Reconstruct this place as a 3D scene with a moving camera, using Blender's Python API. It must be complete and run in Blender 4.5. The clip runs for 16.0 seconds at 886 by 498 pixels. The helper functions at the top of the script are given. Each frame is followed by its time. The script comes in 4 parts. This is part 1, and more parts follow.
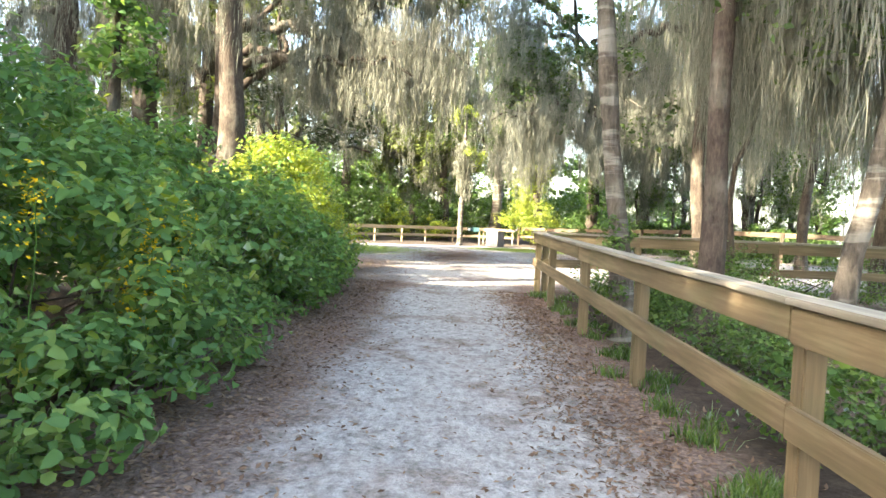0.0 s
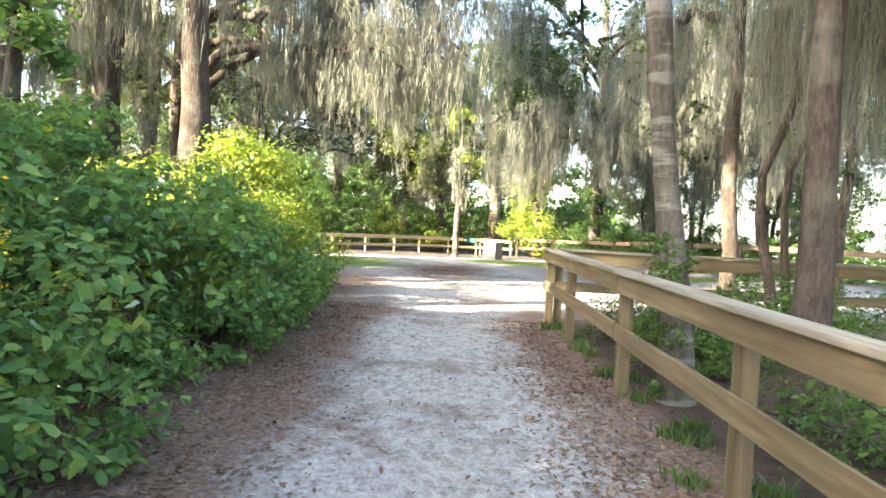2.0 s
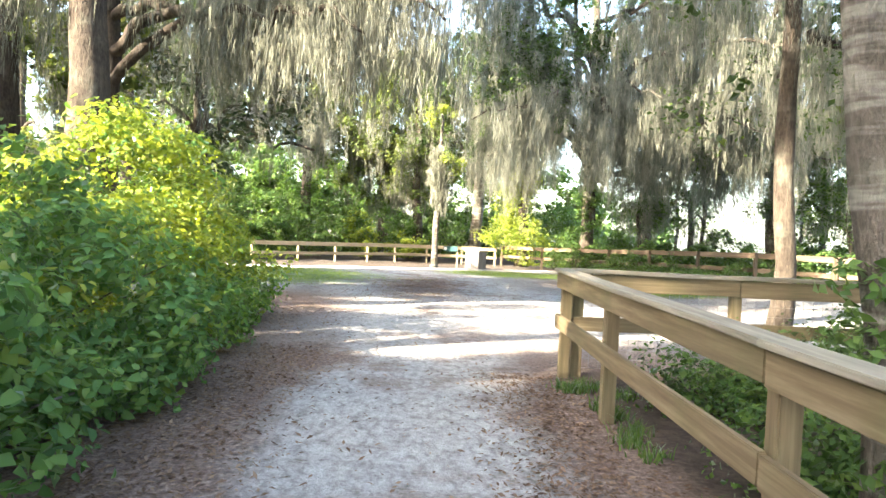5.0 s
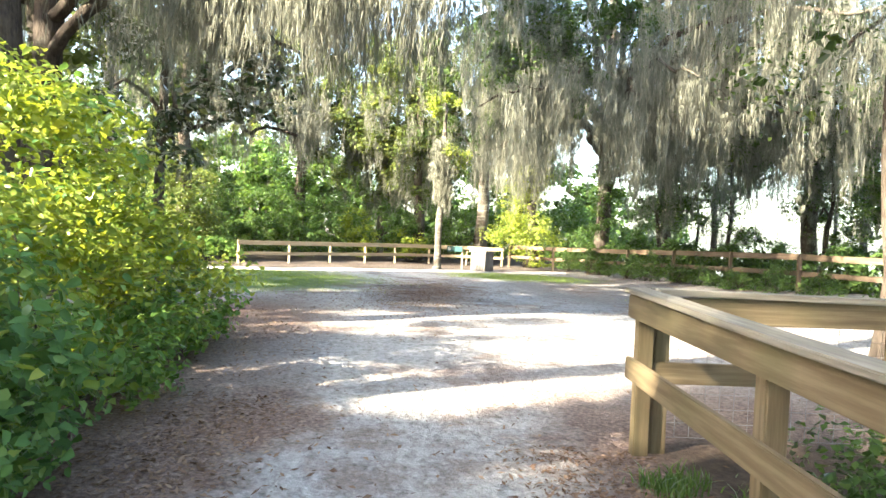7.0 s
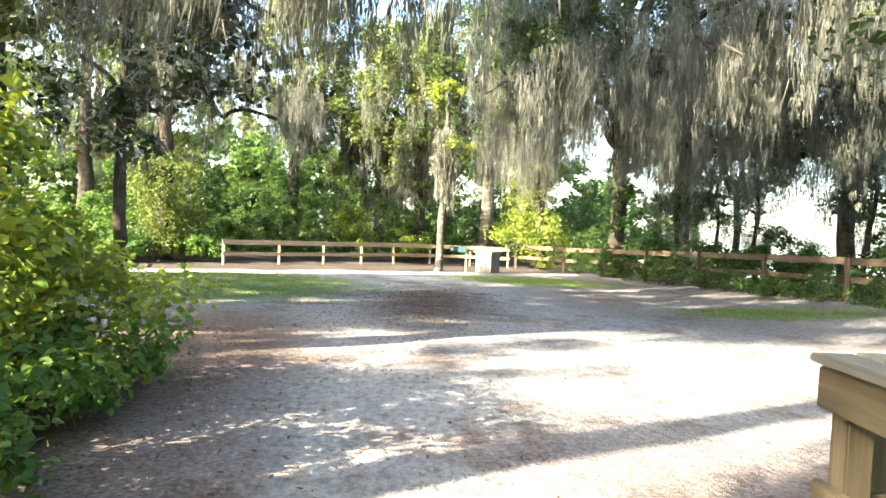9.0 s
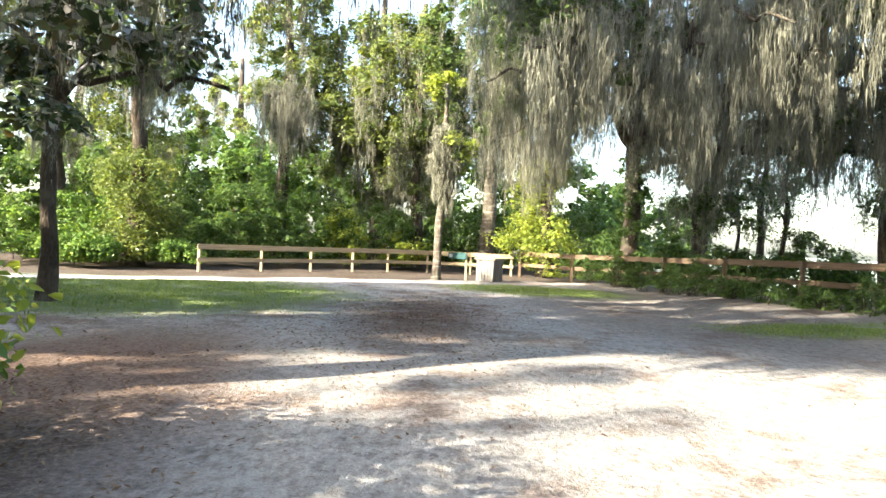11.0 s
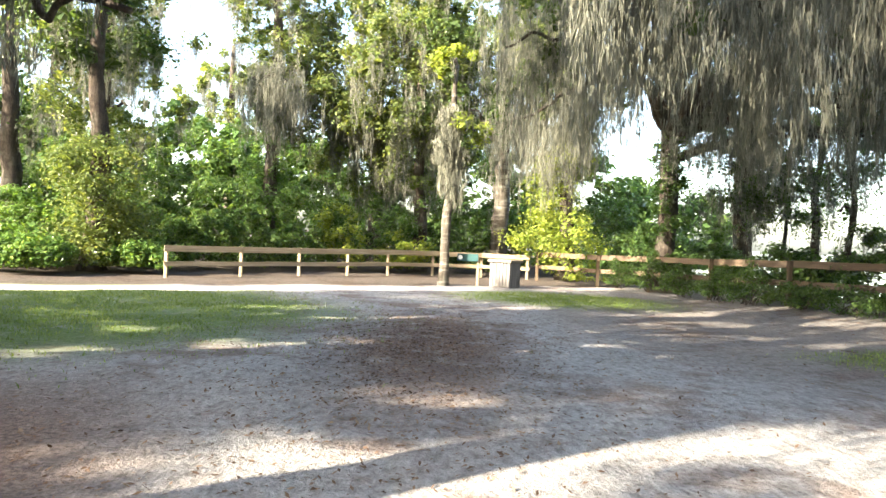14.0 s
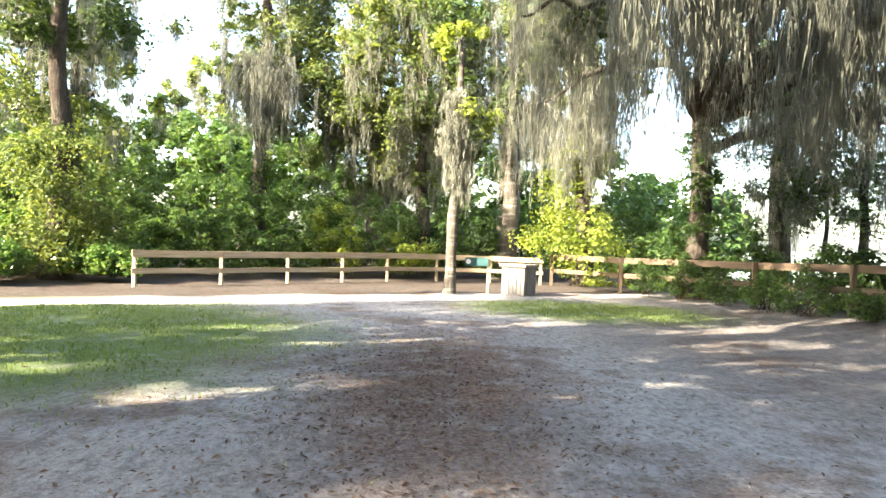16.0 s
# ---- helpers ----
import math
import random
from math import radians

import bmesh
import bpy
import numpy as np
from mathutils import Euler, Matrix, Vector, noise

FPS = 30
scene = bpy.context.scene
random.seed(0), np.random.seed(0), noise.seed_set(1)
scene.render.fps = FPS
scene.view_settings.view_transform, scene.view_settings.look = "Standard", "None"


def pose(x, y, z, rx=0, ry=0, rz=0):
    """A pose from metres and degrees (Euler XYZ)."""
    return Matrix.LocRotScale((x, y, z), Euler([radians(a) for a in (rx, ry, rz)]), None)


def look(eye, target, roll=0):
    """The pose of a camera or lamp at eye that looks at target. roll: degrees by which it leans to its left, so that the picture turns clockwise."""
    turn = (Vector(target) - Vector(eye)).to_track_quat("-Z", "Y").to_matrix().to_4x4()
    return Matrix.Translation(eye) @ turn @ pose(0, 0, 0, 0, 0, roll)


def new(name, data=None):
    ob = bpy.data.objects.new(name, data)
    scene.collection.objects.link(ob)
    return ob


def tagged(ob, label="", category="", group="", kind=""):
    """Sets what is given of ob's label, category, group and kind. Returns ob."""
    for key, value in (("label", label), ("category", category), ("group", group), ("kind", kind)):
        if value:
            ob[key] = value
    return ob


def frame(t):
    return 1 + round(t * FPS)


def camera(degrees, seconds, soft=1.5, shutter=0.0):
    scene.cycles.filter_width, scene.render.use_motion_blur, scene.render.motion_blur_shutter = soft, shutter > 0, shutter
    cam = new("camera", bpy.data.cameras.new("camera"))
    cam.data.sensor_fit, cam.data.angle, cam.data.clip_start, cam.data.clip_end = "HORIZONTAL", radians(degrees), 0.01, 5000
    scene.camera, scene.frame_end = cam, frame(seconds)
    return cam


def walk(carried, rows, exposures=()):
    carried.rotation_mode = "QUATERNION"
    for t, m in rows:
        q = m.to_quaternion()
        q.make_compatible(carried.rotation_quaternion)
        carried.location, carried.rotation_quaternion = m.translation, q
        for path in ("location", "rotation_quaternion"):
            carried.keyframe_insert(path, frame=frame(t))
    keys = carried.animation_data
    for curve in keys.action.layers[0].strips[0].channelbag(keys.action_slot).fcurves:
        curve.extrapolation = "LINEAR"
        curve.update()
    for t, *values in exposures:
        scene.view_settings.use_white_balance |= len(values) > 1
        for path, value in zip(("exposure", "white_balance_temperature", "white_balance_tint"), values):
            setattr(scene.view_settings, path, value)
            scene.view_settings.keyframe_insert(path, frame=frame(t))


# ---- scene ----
cam = camera(67.0, 16.0)
EXPOSURE = [(0, 3.6, 7000, 7), (4, 3.7, 6900, 7), (8, 3.4, 6700, 6), (12, 2.82, 6800, 8), (16, 3.2, 6800, 9)]
PATH = [
    (0, (0.041, 0.329, 1.216), (0.017, 2.327, 1.125), 2.6),
    (0.5, (0.005, 0.816, 1.255), (-0.018, 2.814, 1.17), 2.8),
    (1, (0.045, 1.362, 1.25), (0.022, 3.361, 1.173), 3.0),
    (1.5, (0.039, 1.841, 1.277), (0.02, 3.84, 1.207), 3.2),
    (2, (0.043, 2.287, 1.288), (0.032, 4.286, 1.223), 3.1),
    (2.5, (0.029, 2.833, 1.291), (0.031, 4.833, 1.234), 3.2),
    (3, (0.024, 3.234, 1.316), (0.044, 5.233, 1.265), 3.2),
    (3.5, (0.082, 3.716, 1.327), (0.115, 5.715, 1.282), 2.9),
    (4, (0.12, 4.197, 1.342), (0.162, 6.196, 1.299), 2.9),
    (6.5, (0.182, 7.092, 1.361), (0.225, 9.091, 1.312), 2.7),
    (7, (0.138, 7.61, 1.376), (0.177, 9.609, 1.326), 2.7),
    (7.5, (0.079, 8.137, 1.386), (0.114, 10.136, 1.335), 2.9),
    (8, (0.049, 8.616, 1.417), (0.084, 10.615, 1.363), 2.7),
    (8.5, (0.013, 9.153, 1.43), (0.051, 11.151, 1.374), 2.8),
    (9, (0.045, 9.634, 1.449), (0.087, 11.632, 1.39), 2.8),
    (11.5, (0.256, 12.318, 1.269), (0.289, 14.318, 1.241), 3.0),
    (12, (0.214, 12.822, 1.295), (0.243, 14.822, 1.266), 2.9),
    (12.5, (0.19, 13.317, 1.311), (0.218, 15.317, 1.28), 2.8),
    (13, (0.174, 13.841, 1.316), (0.201, 15.84, 1.282), 2.8),
    (13.5, (0.159, 14.384, 1.31), (0.188, 16.383, 1.274), 2.8),
    (14, (0.139, 14.925, 1.317), (0.165, 16.925, 1.279), 2.7),
    (14.5, (0.109, 15.466, 1.329), (0.136, 17.466, 1.292), 2.7),
    (15, (0.094, 15.986, 1.355), (0.117, 17.985, 1.316), 2.6),
    (15.5, (0.071, 16.556, 1.341), (0.093, 18.555, 1.305), 2.6),
    (16, (0.044, 17.156, 1.347), (0.066, 19.155, 1.31), 2.4),
]
walk(cam, [(t, look(eye, target, roll)) for t, eye, target, roll in PATH], EXPOSURE)

# ---- world, sun ----
SUN_AZ = radians(211.0)      # direction to the sun, counted from +x towards +y
SUN_EL = radians(30.0)
world = bpy.data.worlds.new("world")
scene.world = world
world.use_nodes = True
wn = world.node_tree.nodes
sky = wn.new("ShaderNodeTexSky")
sky.sky_type = "NISHITA"
sky.sun_disc = False
sky.sun_elevation = SUN_EL
sky.sun_rotation = math.pi / 2 - SUN_AZ
sky.dust_density = 3.0
sky.air_density = 1.0
wn["Background"].inputs["Strength"].default_value = 0.15
world.node_tree.links.new(sky.outputs[0], wn["Background"].inputs["Color"])
sun_data = bpy.data.lights.new("sun", "SUN")
sun_data.energy = 4.6
sun_data.angle = radians(0.6)
sun_data.color = (1.0, 0.9, 0.74)
sun = new("sun", sun_data)
sun_dir = Vector((math.cos(SUN_AZ) * math.cos(SUN_EL), math.sin(SUN_AZ) * math.cos(SUN_EL), math.sin(SUN_EL)))
sun.matrix_world = look(sun_dir * 60, (0, 0, 0))


# ---- materials ----
def make_material(name):
    m = bpy.data.materials.new(name)
    m.use_nodes = True
    m.node_tree.nodes.clear()
    return m, m.node_tree.nodes, m.node_tree.links


def ramp(nodes, links, fac, stops):
    r = nodes.new("ShaderNodeValToRGB")
    els = r.color_ramp.elements
    while len(els) < len(stops):
        els.new(0.5)
    for e, (p, c) in zip(els, stops):
        e.position, e.color = p, (*c, 1)
    links.new(fac, r.inputs[0])
    return r.outputs[0]


def noise_tex(nodes, links, scale, detail=4.0, rough=0.55, coords=None, stretch=None):
    tc = nodes.new("ShaderNodeTexCoord").outputs["Object"] if coords is None else coords
    if stretch:
        mp = nodes.new("ShaderNodeMapping")
        mp.inputs["Scale"].default_value = stretch
        links.new(tc, mp.inputs[0])
        tc = mp.outputs[0]
    n = nodes.new("ShaderNodeTexNoise")
    n.inputs["Scale"].default_value = scale
    n.inputs["Detail"].default_value = detail
    n.inputs["Roughness"].default_value = rough
    links.new(tc, n.inputs["Vector"])
    return n.outputs["Fac"]


def mix(nodes, links, fac, a, b, mode="MIX"):
    m = nodes.new("ShaderNodeMix")
    m.data_type, m.blend_type = "RGBA", mode
    for sock, v in ((m.inputs[0], fac), (m.inputs[6], a), (m.inputs[7], b)):
        if isinstance(v, (int, float)):
            sock.default_value = v
        elif isinstance(v, tuple):
            sock.default_value = (*v, 1)
        else:
            links.new(v, sock)
    return m.outputs[2]


def calc(nodes, links, op, a, b=0.0, c=0.0, clamp=False):
    m = nodes.new("ShaderNodeMath")
    m.operation, m.use_clamp = op, clamp
    for sock, v in zip(m.inputs, (a, b, c)):
        if isinstance(v, (int, float)):
            sock.default_value = v
        else:
            links.new(v, sock)
    return m.outputs[0]


def bump(nodes, links, height, strength, distance=0.02):
    b = nodes.new("ShaderNodeBump")
    b.inputs["Strength"].default_value, b.inputs["Distance"].default_value = strength, distance
    links.new(height, b.inputs["Height"])
    return b.outputs[0]


def finish(nodes, links, color, rough=0.8, normal=None, spec=0.3):
    p = nodes.new("ShaderNodeBsdfPrincipled")
    out = nodes.new("ShaderNodeOutputMaterial")
    for sock, v in ((p.inputs["Base Color"], color), (p.inputs["Roughness"], rough)):
        if isinstance(v, (int, float)):
            sock.default_value = v
        elif isinstance(v, tuple):
            sock.default_value = (*v, 1)
        else:
            links.new(v, sock)
    p.inputs["Specular IOR Level"].default_value = spec
    if normal is not None:
        links.new(normal, p.inputs["Normal"])
    links.new(p.outputs[0], out.inputs[0])
    return p


def leaf_material(name, dark, light, thin, patch=0.5, gloss=0.12, through_light=0.45):
    """Leaf: diffuse and translucent with a little gloss, colour varying leaf by leaf and patch by patch."""
    m, n, l = make_material(name)
    rnd = n.new("ShaderNodeNewGeometry").outputs["Random Per Island"]
    big = noise_tex(n, l, patch, 3)
    f = calc(n, l, "ADD", calc(n, l, "MULTIPLY", rnd, 0.6), calc(n, l, "MULTIPLY", big, 0.9))
    col = ramp(n, l, calc(n, l, "SUBTRACT", f, 0.25), [(0.1, dark), (0.55, light), (0.95, thin)])
    d = n.new("ShaderNodeBsdfDiffuse")
    t = n.new("ShaderNodeBsdfTranslucent")
    g = n.new("ShaderNodeBsdfGlossy")
    g.inputs["Roughness"].default_value = 0.42
    l.new(col, d.inputs[0])
    warm = mix(n, l, 0.7, col, mix(n, l, 1.0, col, (1.9, 1.7, 0.5), "MULTIPLY"))
    l.new(warm, t.inputs[0])
    a = n.new("ShaderNodeMixShader")
    a.inputs[0].default_value = through_light
    l.new(d.outputs[0], a.inputs[1]), l.new(t.outputs[0], a.inputs[2])
    b = n.new("ShaderNodeMixShader")
    fres = n.new("ShaderNodeFresnel")
    fres.inputs[0].default_value = 1.35
    l.new(calc(n, l, "MULTIPLY", fres.outputs[0], gloss * 1.6), b.inputs[0])
    l.new(a.outputs[0], b.inputs[1]), l.new(g.outputs[0], b.inputs[2])
    out = n.new("ShaderNodeOutputMaterial")
    l.new(b.outputs[0], out.inputs[0])
    return m


def moss_material():
    m, n, l = make_material("spanish_moss")
    rnd = n.new("ShaderNodeNewGeometry").outputs["Random Per Island"]
    big = noise_tex(n, l, 0.7, 3)
    lock = noise_tex(n, l, 3.2, 3, 0.6, stretch=(1.0, 1.0, 0.22))
    f = calc(n, l, "ADD", calc(n, l, "MULTIPLY", rnd, 0.22), calc(n, l, "ADD", calc(n, l, "MULTIPLY", big, 0.35), calc(n, l, "MULTIPLY", calc(n, l, "SUBTRACT", lock, 0.28), 1.15)))
    col = ramp(n, l, f, [(0.2, (0.095, 0.098, 0.078)), (0.55, (0.2, 0.203, 0.163)), (0.9, (0.37, 0.37, 0.297))])
    d = n.new("ShaderNodeBsdfDiffuse")
    t = n.new("ShaderNodeBsdfTranslucent")
    l.new(col, d.inputs[0]), l.new(col, t.inputs[0])
    a = n.new("ShaderNodeMixShader")
    a.inputs[0].default_value = 0.45
    l.new(d.outputs[0], a.inputs[1]), l.new(t.outputs[0], a.inputs[2])
    out = n.new("ShaderNodeOutputMaterial")
    l.new(a.outputs[0], out.inputs[0])
    return m


def bark_material(name, dark, light, ring=False):
    m, n, l = make_material(name)
    coarse = noise_tex(n, l, 9, 6, 0.65, stretch=(1, 1, 0.22))
    scale = noise_tex(n, l, 34, 5, 0.7, stretch=(1, 1, 0.35))
    fine = calc(n, l, "ADD", calc(n, l, "MULTIPLY", coarse, 0.55), calc(n, l, "MULTIPLY", scale, 0.45))
    big = noise_tex(n, l, 1.4, 4, 0.6)
    col = ramp(n, l, fine, [(0.36, dark), (0.64, light)])
    lichen = ramp(n, l, big, [(0.52, (0, 0, 0)), (0.66, (1, 1, 1))])
    col = mix(n, l, calc(n, l, "MULTIPLY", lichen, 0.3), col, (0.3, 0.31, 0.25))
    if ring:
        w = noise_tex(n, l, 3.2, 4, 0.6, stretch=(0.35, 0.35, 2.2))
        band = ramp(n, l, w, [(0.52, (0, 0, 0)), (0.6, (1, 1, 1))])
        col = mix(n, l, calc(n, l, "MULTIPLY", band, 0.38), col, (0.36, 0.35, 0.31))
    finish(n, l, col, 0.9, bump(n, l, fine, 1.0, 0.09), 0.15)
    return m


def wood_material(name, base, pale, green, green_amount=0.4):
    """Weathered timber: grain along each board's length (the board's own x), algae stains, board by board."""
    m, n, l = make_material(name)
    tc = n.new("ShaderNodeTexCoord").outputs["Object"]
    info = n.new("ShaderNodeObjectInfo").outputs["Random"]
    off = n.new("ShaderNodeVectorMath")
    off.operation = "ADD"
    cmb = n.new("ShaderNodeCombineXYZ")
    for k in range(3):
        l.new(calc(n, l, "MULTIPLY", info, 31.0 + 7 * k), cmb.inputs[k])
    l.new(tc, off.inputs[0]), l.new(cmb.outputs[0], off.inputs[1])
    grain = noise_tex(n, l, 22, 6, 0.6, off.outputs[0], (0.06, 1.0, 1.0))
    blotch = noise_tex(n, l, 2.2, 4, 0.6, off.outputs[0])
    col = ramp(n, l, grain, [(0.28, tuple(c * 0.62 for c in base)), (0.5, base), (0.74, pale)])
    tone = calc(n, l, "ADD", calc(n, l, "MULTIPLY", info, 0.35), 0.8)
    col = mix(n, l, 1.0, col, mix(n, l, tone, (0, 0, 0), (1, 1, 1)), "MULTIPLY")
    st = ramp(n, l, blotch, [(0.45, (0, 0, 0)), (0.7, (1, 1, 1))])
    col = mix(n, l, calc(n, l, "MULTIPLY", st, green_amount), col, green)
    finish(n, l, col, 0.78, bump(n, l, grain, 0.5, 0.006), 0.25)
    return m


def ground_material():
    m, n, l = make_material("sandy_ground")
    tc = n.new("ShaderNodeTexCoord").outputs["Object"]
    sep = n.new("ShaderNodeSeparateXYZ")
    l.new(tc, sep.inputs[0])
    wob = noise_tex(n, l, 0.55, 4, 0.6, tc)
    wob2 = noise_tex(n, l, 2.6, 5, 0.65, tc)
    fine = noise_tex(n, l, 26, 6, 0.7, tc)
    mid = noise_tex(n, l, 6.5, 6, 0.68, tc)
    jig = calc(n, l, "ADD", calc(n, l, "MULTIPLY", calc(n, l, "SUBTRACT", wob, 0.5), 2.6),
               calc(n, l, "MULTIPLY", calc(n, l, "SUBTRACT", wob2, 0.5), 1.1))
    x, y = sep.outputs[0], sep.outputs[1]
    sand = ramp(n, l, calc(n, l, "ADD", calc(n, l, "MULTIPLY", mid, 0.6), calc(n, l, "MULTIPLY", fine, 0.4)),
                [(0.3, (0.15, 0.138, 0.13)), (0.45, (0.31, 0.295, 0.285)), (0.7, (0.45, 0.44, 0.43))])
    litter = ramp(n, l, fine, [(0.32, (0.05, 0.032, 0.025)), (0.52, (0.15, 0.1, 0.078)), (0.7, (0.27, 0.2, 0.165))])
    grass = ramp(n, l, fine, [(0.3, (0.07, 0.1, 0.03)), (0.6, (0.14, 0.19, 0.06)), (0.8, (0.22, 0.24, 0.1))])
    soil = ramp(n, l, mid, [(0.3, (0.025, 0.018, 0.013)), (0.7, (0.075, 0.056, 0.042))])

    def step(v, lo, hi):
        r = n.new("ShaderNodeMapRange")
        r.interpolation_type = "SMOOTHSTEP"
        r.inputs[1].default_value, r.inputs[2].default_value = lo, hi
        l.new(v, r.inputs[0])
        return r.outputs[0]

    # distance from the trodden track along the lane
    off = calc(n, l, "ABSOLUTE", calc(n, l, "SUBTRACT", x, 0.12))
    lane = step(calc(n, l, "ADD", off, calc(n, l, "MULTIPLY", jig, 0.4)), 0.6, 1.25)
    inside = step(calc(n, l, "ADD", y, jig), 12.2, 15.5)
    edge = calc(n, l, "MULTIPLY", lane, calc(n, l, "SUBTRACT", 1.0, inside))
    patch = step(calc(n, l, "ADD", wob, calc(n, l, "MULTIPLY", wob2, 0.6)), 0.78, 0.98)
    crumb = noise_tex(n, l, 62, 5, 0.75, tc)
    specks = step(calc(n, l, "ADD", calc(n, l, "MULTIPLY", crumb, 0.6), calc(n, l, "MULTIPLY", mid, 0.4)), 0.53, 0.6)
    trod = noise_tex(n, l, 15, 5, 0.7, tc, (1.0, 0.55, 1.0))
    sand = mix(n, l, 1.0, sand, ramp(n, l, trod, [(0.35, (0.62, 0.61, 0.6)), (0.55, (1.0, 1.0, 1.0)), (0.7, (1.12, 1.12, 1.12))]), "MULTIPLY")
    sand = mix(n, l, calc(n, l, "MULTIPLY", specks, 0.4), sand, (0.1, 0.08, 0.066))
    col = mix(n, l, calc(n, l, "MULTIPLY", patch, 0.7), sand, litter)
    col = mix(n, l, calc(n, l, "MULTIPLY", edge, 0.92), col, litter)
    # leaf litter at the foot of the hedge corner and the worn strip in the clearing
    def blob(cx, cy, rx, ry, lo=0.55, hi=1.15):
        dx = calc(n, l, "DIVIDE", calc(n, l, "SUBTRACT", x, cx), rx)
        dy = calc(n, l, "DIVIDE", calc(n, l, "SUBTRACT", y, cy), ry)
        d = calc(n, l, "SQRT", calc(n, l, "ADD", calc(n, l, "MULTIPLY", dx, dx), calc(n, l, "MULTIPLY", dy, dy)))
        d = calc(n, l, "ADD", d, calc(n, l, "MULTIPLY", jig, 0.22))
        return calc(n, l, "SUBTRACT", 1.0, step(d, lo, hi))
    col = mix(n, l, calc(n, l, "MULTIPLY", blob(-2.9, 16.5, 1.9, 4.5), 0.85), col, litter)
    col = mix(n, l, calc(n, l, "MULTIPLY", calc(n, l, "MULTIPLY", blob(0.1, 23.5, 1.5, 4.8, 0.2, 1.2), step(calc(n, l, "ADD", wob2, calc(n, l, "MULTIPLY", fine, 0.5)), 0.5, 0.75)), 0.92), col, litter)
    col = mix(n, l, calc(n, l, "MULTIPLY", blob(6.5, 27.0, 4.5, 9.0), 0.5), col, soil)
    # grass of the clearing
    g = blob(-6.2, 25.6, 5.0, 4.9, 0.7, 1.15)
    g2 = blob(3.4, 31.5, 3.2, 2.6)
    g3 = blob(7.6, 23.4, 2.6, 1.2)
    gm = calc(n, l, "MAXIMUM", g, calc(n, l, "MAXIMUM", calc(n, l, "MULTIPLY", g2, 0.8), calc(n, l, "MULTIPLY", g3, 0.7)))
    col = mix(n, l, calc(n, l, "MULTIPLY", gm, calc(n, l, "ADD", 0.5, calc(n, l, "MULTIPLY", step(wob2, 0.28, 0.5), 0.45))), col, grass)
    # pale shell path in front of the far fence
    line = calc(n, l, "SUBTRACT", y, calc(n, l, "ADD", 33.1, calc(n, l, "MULTIPLY", x, 0.56)))
    on = calc(n, l, "SUBTRACT", 1.0, step(calc(n, l, "ABSOLUTE", calc(n, l, "ADD", line, calc(n, l, "MULTIPLY", jig, 0.12))), 0.55, 0.8))
    on = calc(n, l, "MULTIPLY", on, calc(n, l, "SUBTRACT", 1.0, step(x, 1.0, 2.2)))
    shell = ramp(n, l, fine, [(0.3, (0.48, 0.46, 0.42)), (0.7, (0.72, 0.7, 0.66))])
    col = mix(n, l, on, col, shell)
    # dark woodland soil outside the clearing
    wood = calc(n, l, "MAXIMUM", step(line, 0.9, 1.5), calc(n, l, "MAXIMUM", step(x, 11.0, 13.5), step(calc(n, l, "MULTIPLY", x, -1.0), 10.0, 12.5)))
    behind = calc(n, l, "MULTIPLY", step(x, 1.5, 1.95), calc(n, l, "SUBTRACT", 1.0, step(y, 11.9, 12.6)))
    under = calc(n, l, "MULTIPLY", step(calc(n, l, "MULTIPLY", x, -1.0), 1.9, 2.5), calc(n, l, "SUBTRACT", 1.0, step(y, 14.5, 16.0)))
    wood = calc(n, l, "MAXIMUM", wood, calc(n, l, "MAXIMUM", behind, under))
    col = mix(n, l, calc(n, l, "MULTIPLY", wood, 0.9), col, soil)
    h = calc(n, l, "ADD", calc(n, l, "MULTIPLY", mid, 0.6), calc(n, l, "ADD", calc(n, l, "MULTIPLY", fine, 0.4), calc(n, l, "MULTIPLY", trod, 0.6)))
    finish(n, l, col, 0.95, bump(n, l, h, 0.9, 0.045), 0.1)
    return m


def plain_material(name, c1, c2, scale=8, rough=0.7, spec=0.3):
    m, n, l = make_material(name)
    f = noise_tex(n, l, scale, 5, 0.6)
    finish(n, l, ramp(n, l, f, [(0.3, c1), (0.7, c2)]), rough, bump(n, l, f, 0.3, 0.01), spec)
    return m


MAT_GROUND = ground_material()
MAT_MOSS = moss_material()
MAT_OAK = bark_material("oak_bark", (0.028, 0.022, 0.018), (0.11, 0.088, 0.07))
MAT_RING = bark_material("ringed_bark", (0.042, 0.035, 0.028), (0.14, 0.12, 0.1), True)
MAT_PINE = bark_material("scaly_bark", (0.026, 0.02, 0.017), (0.115, 0.09, 0.076))
MAT_HEDGE = leaf_material("hedge_leaf", (0.045, 0.095, 0.036), (0.1, 0.195, 0.068), (0.2, 0.28, 0.085), 0.7)
# brighter, yellower than the hedge leaf: sunshine put into the colour
MAT_SUNBUSH = leaf_material("sunlit_yellow_leaf", (0.11, 0.16, 0.03), (0.2, 0.26, 0.05), (0.31, 0.33, 0.08), 0.8)
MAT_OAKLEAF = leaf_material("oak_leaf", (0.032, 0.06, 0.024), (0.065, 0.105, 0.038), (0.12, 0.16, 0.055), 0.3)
# paler copy of the oak leaf: sun on the crowns put into the colour
MAT_SUNLEAF = leaf_material("pale_sunlit_leaf", (0.055, 0.085, 0.03), (0.115, 0.155, 0.052), (0.21, 0.24, 0.085), 0.4)
MAT_VINE = leaf_material("vine_leaf", (0.04, 0.085, 0.022), (0.09, 0.17, 0.045), (0.18, 0.25, 0.06), 0.45)
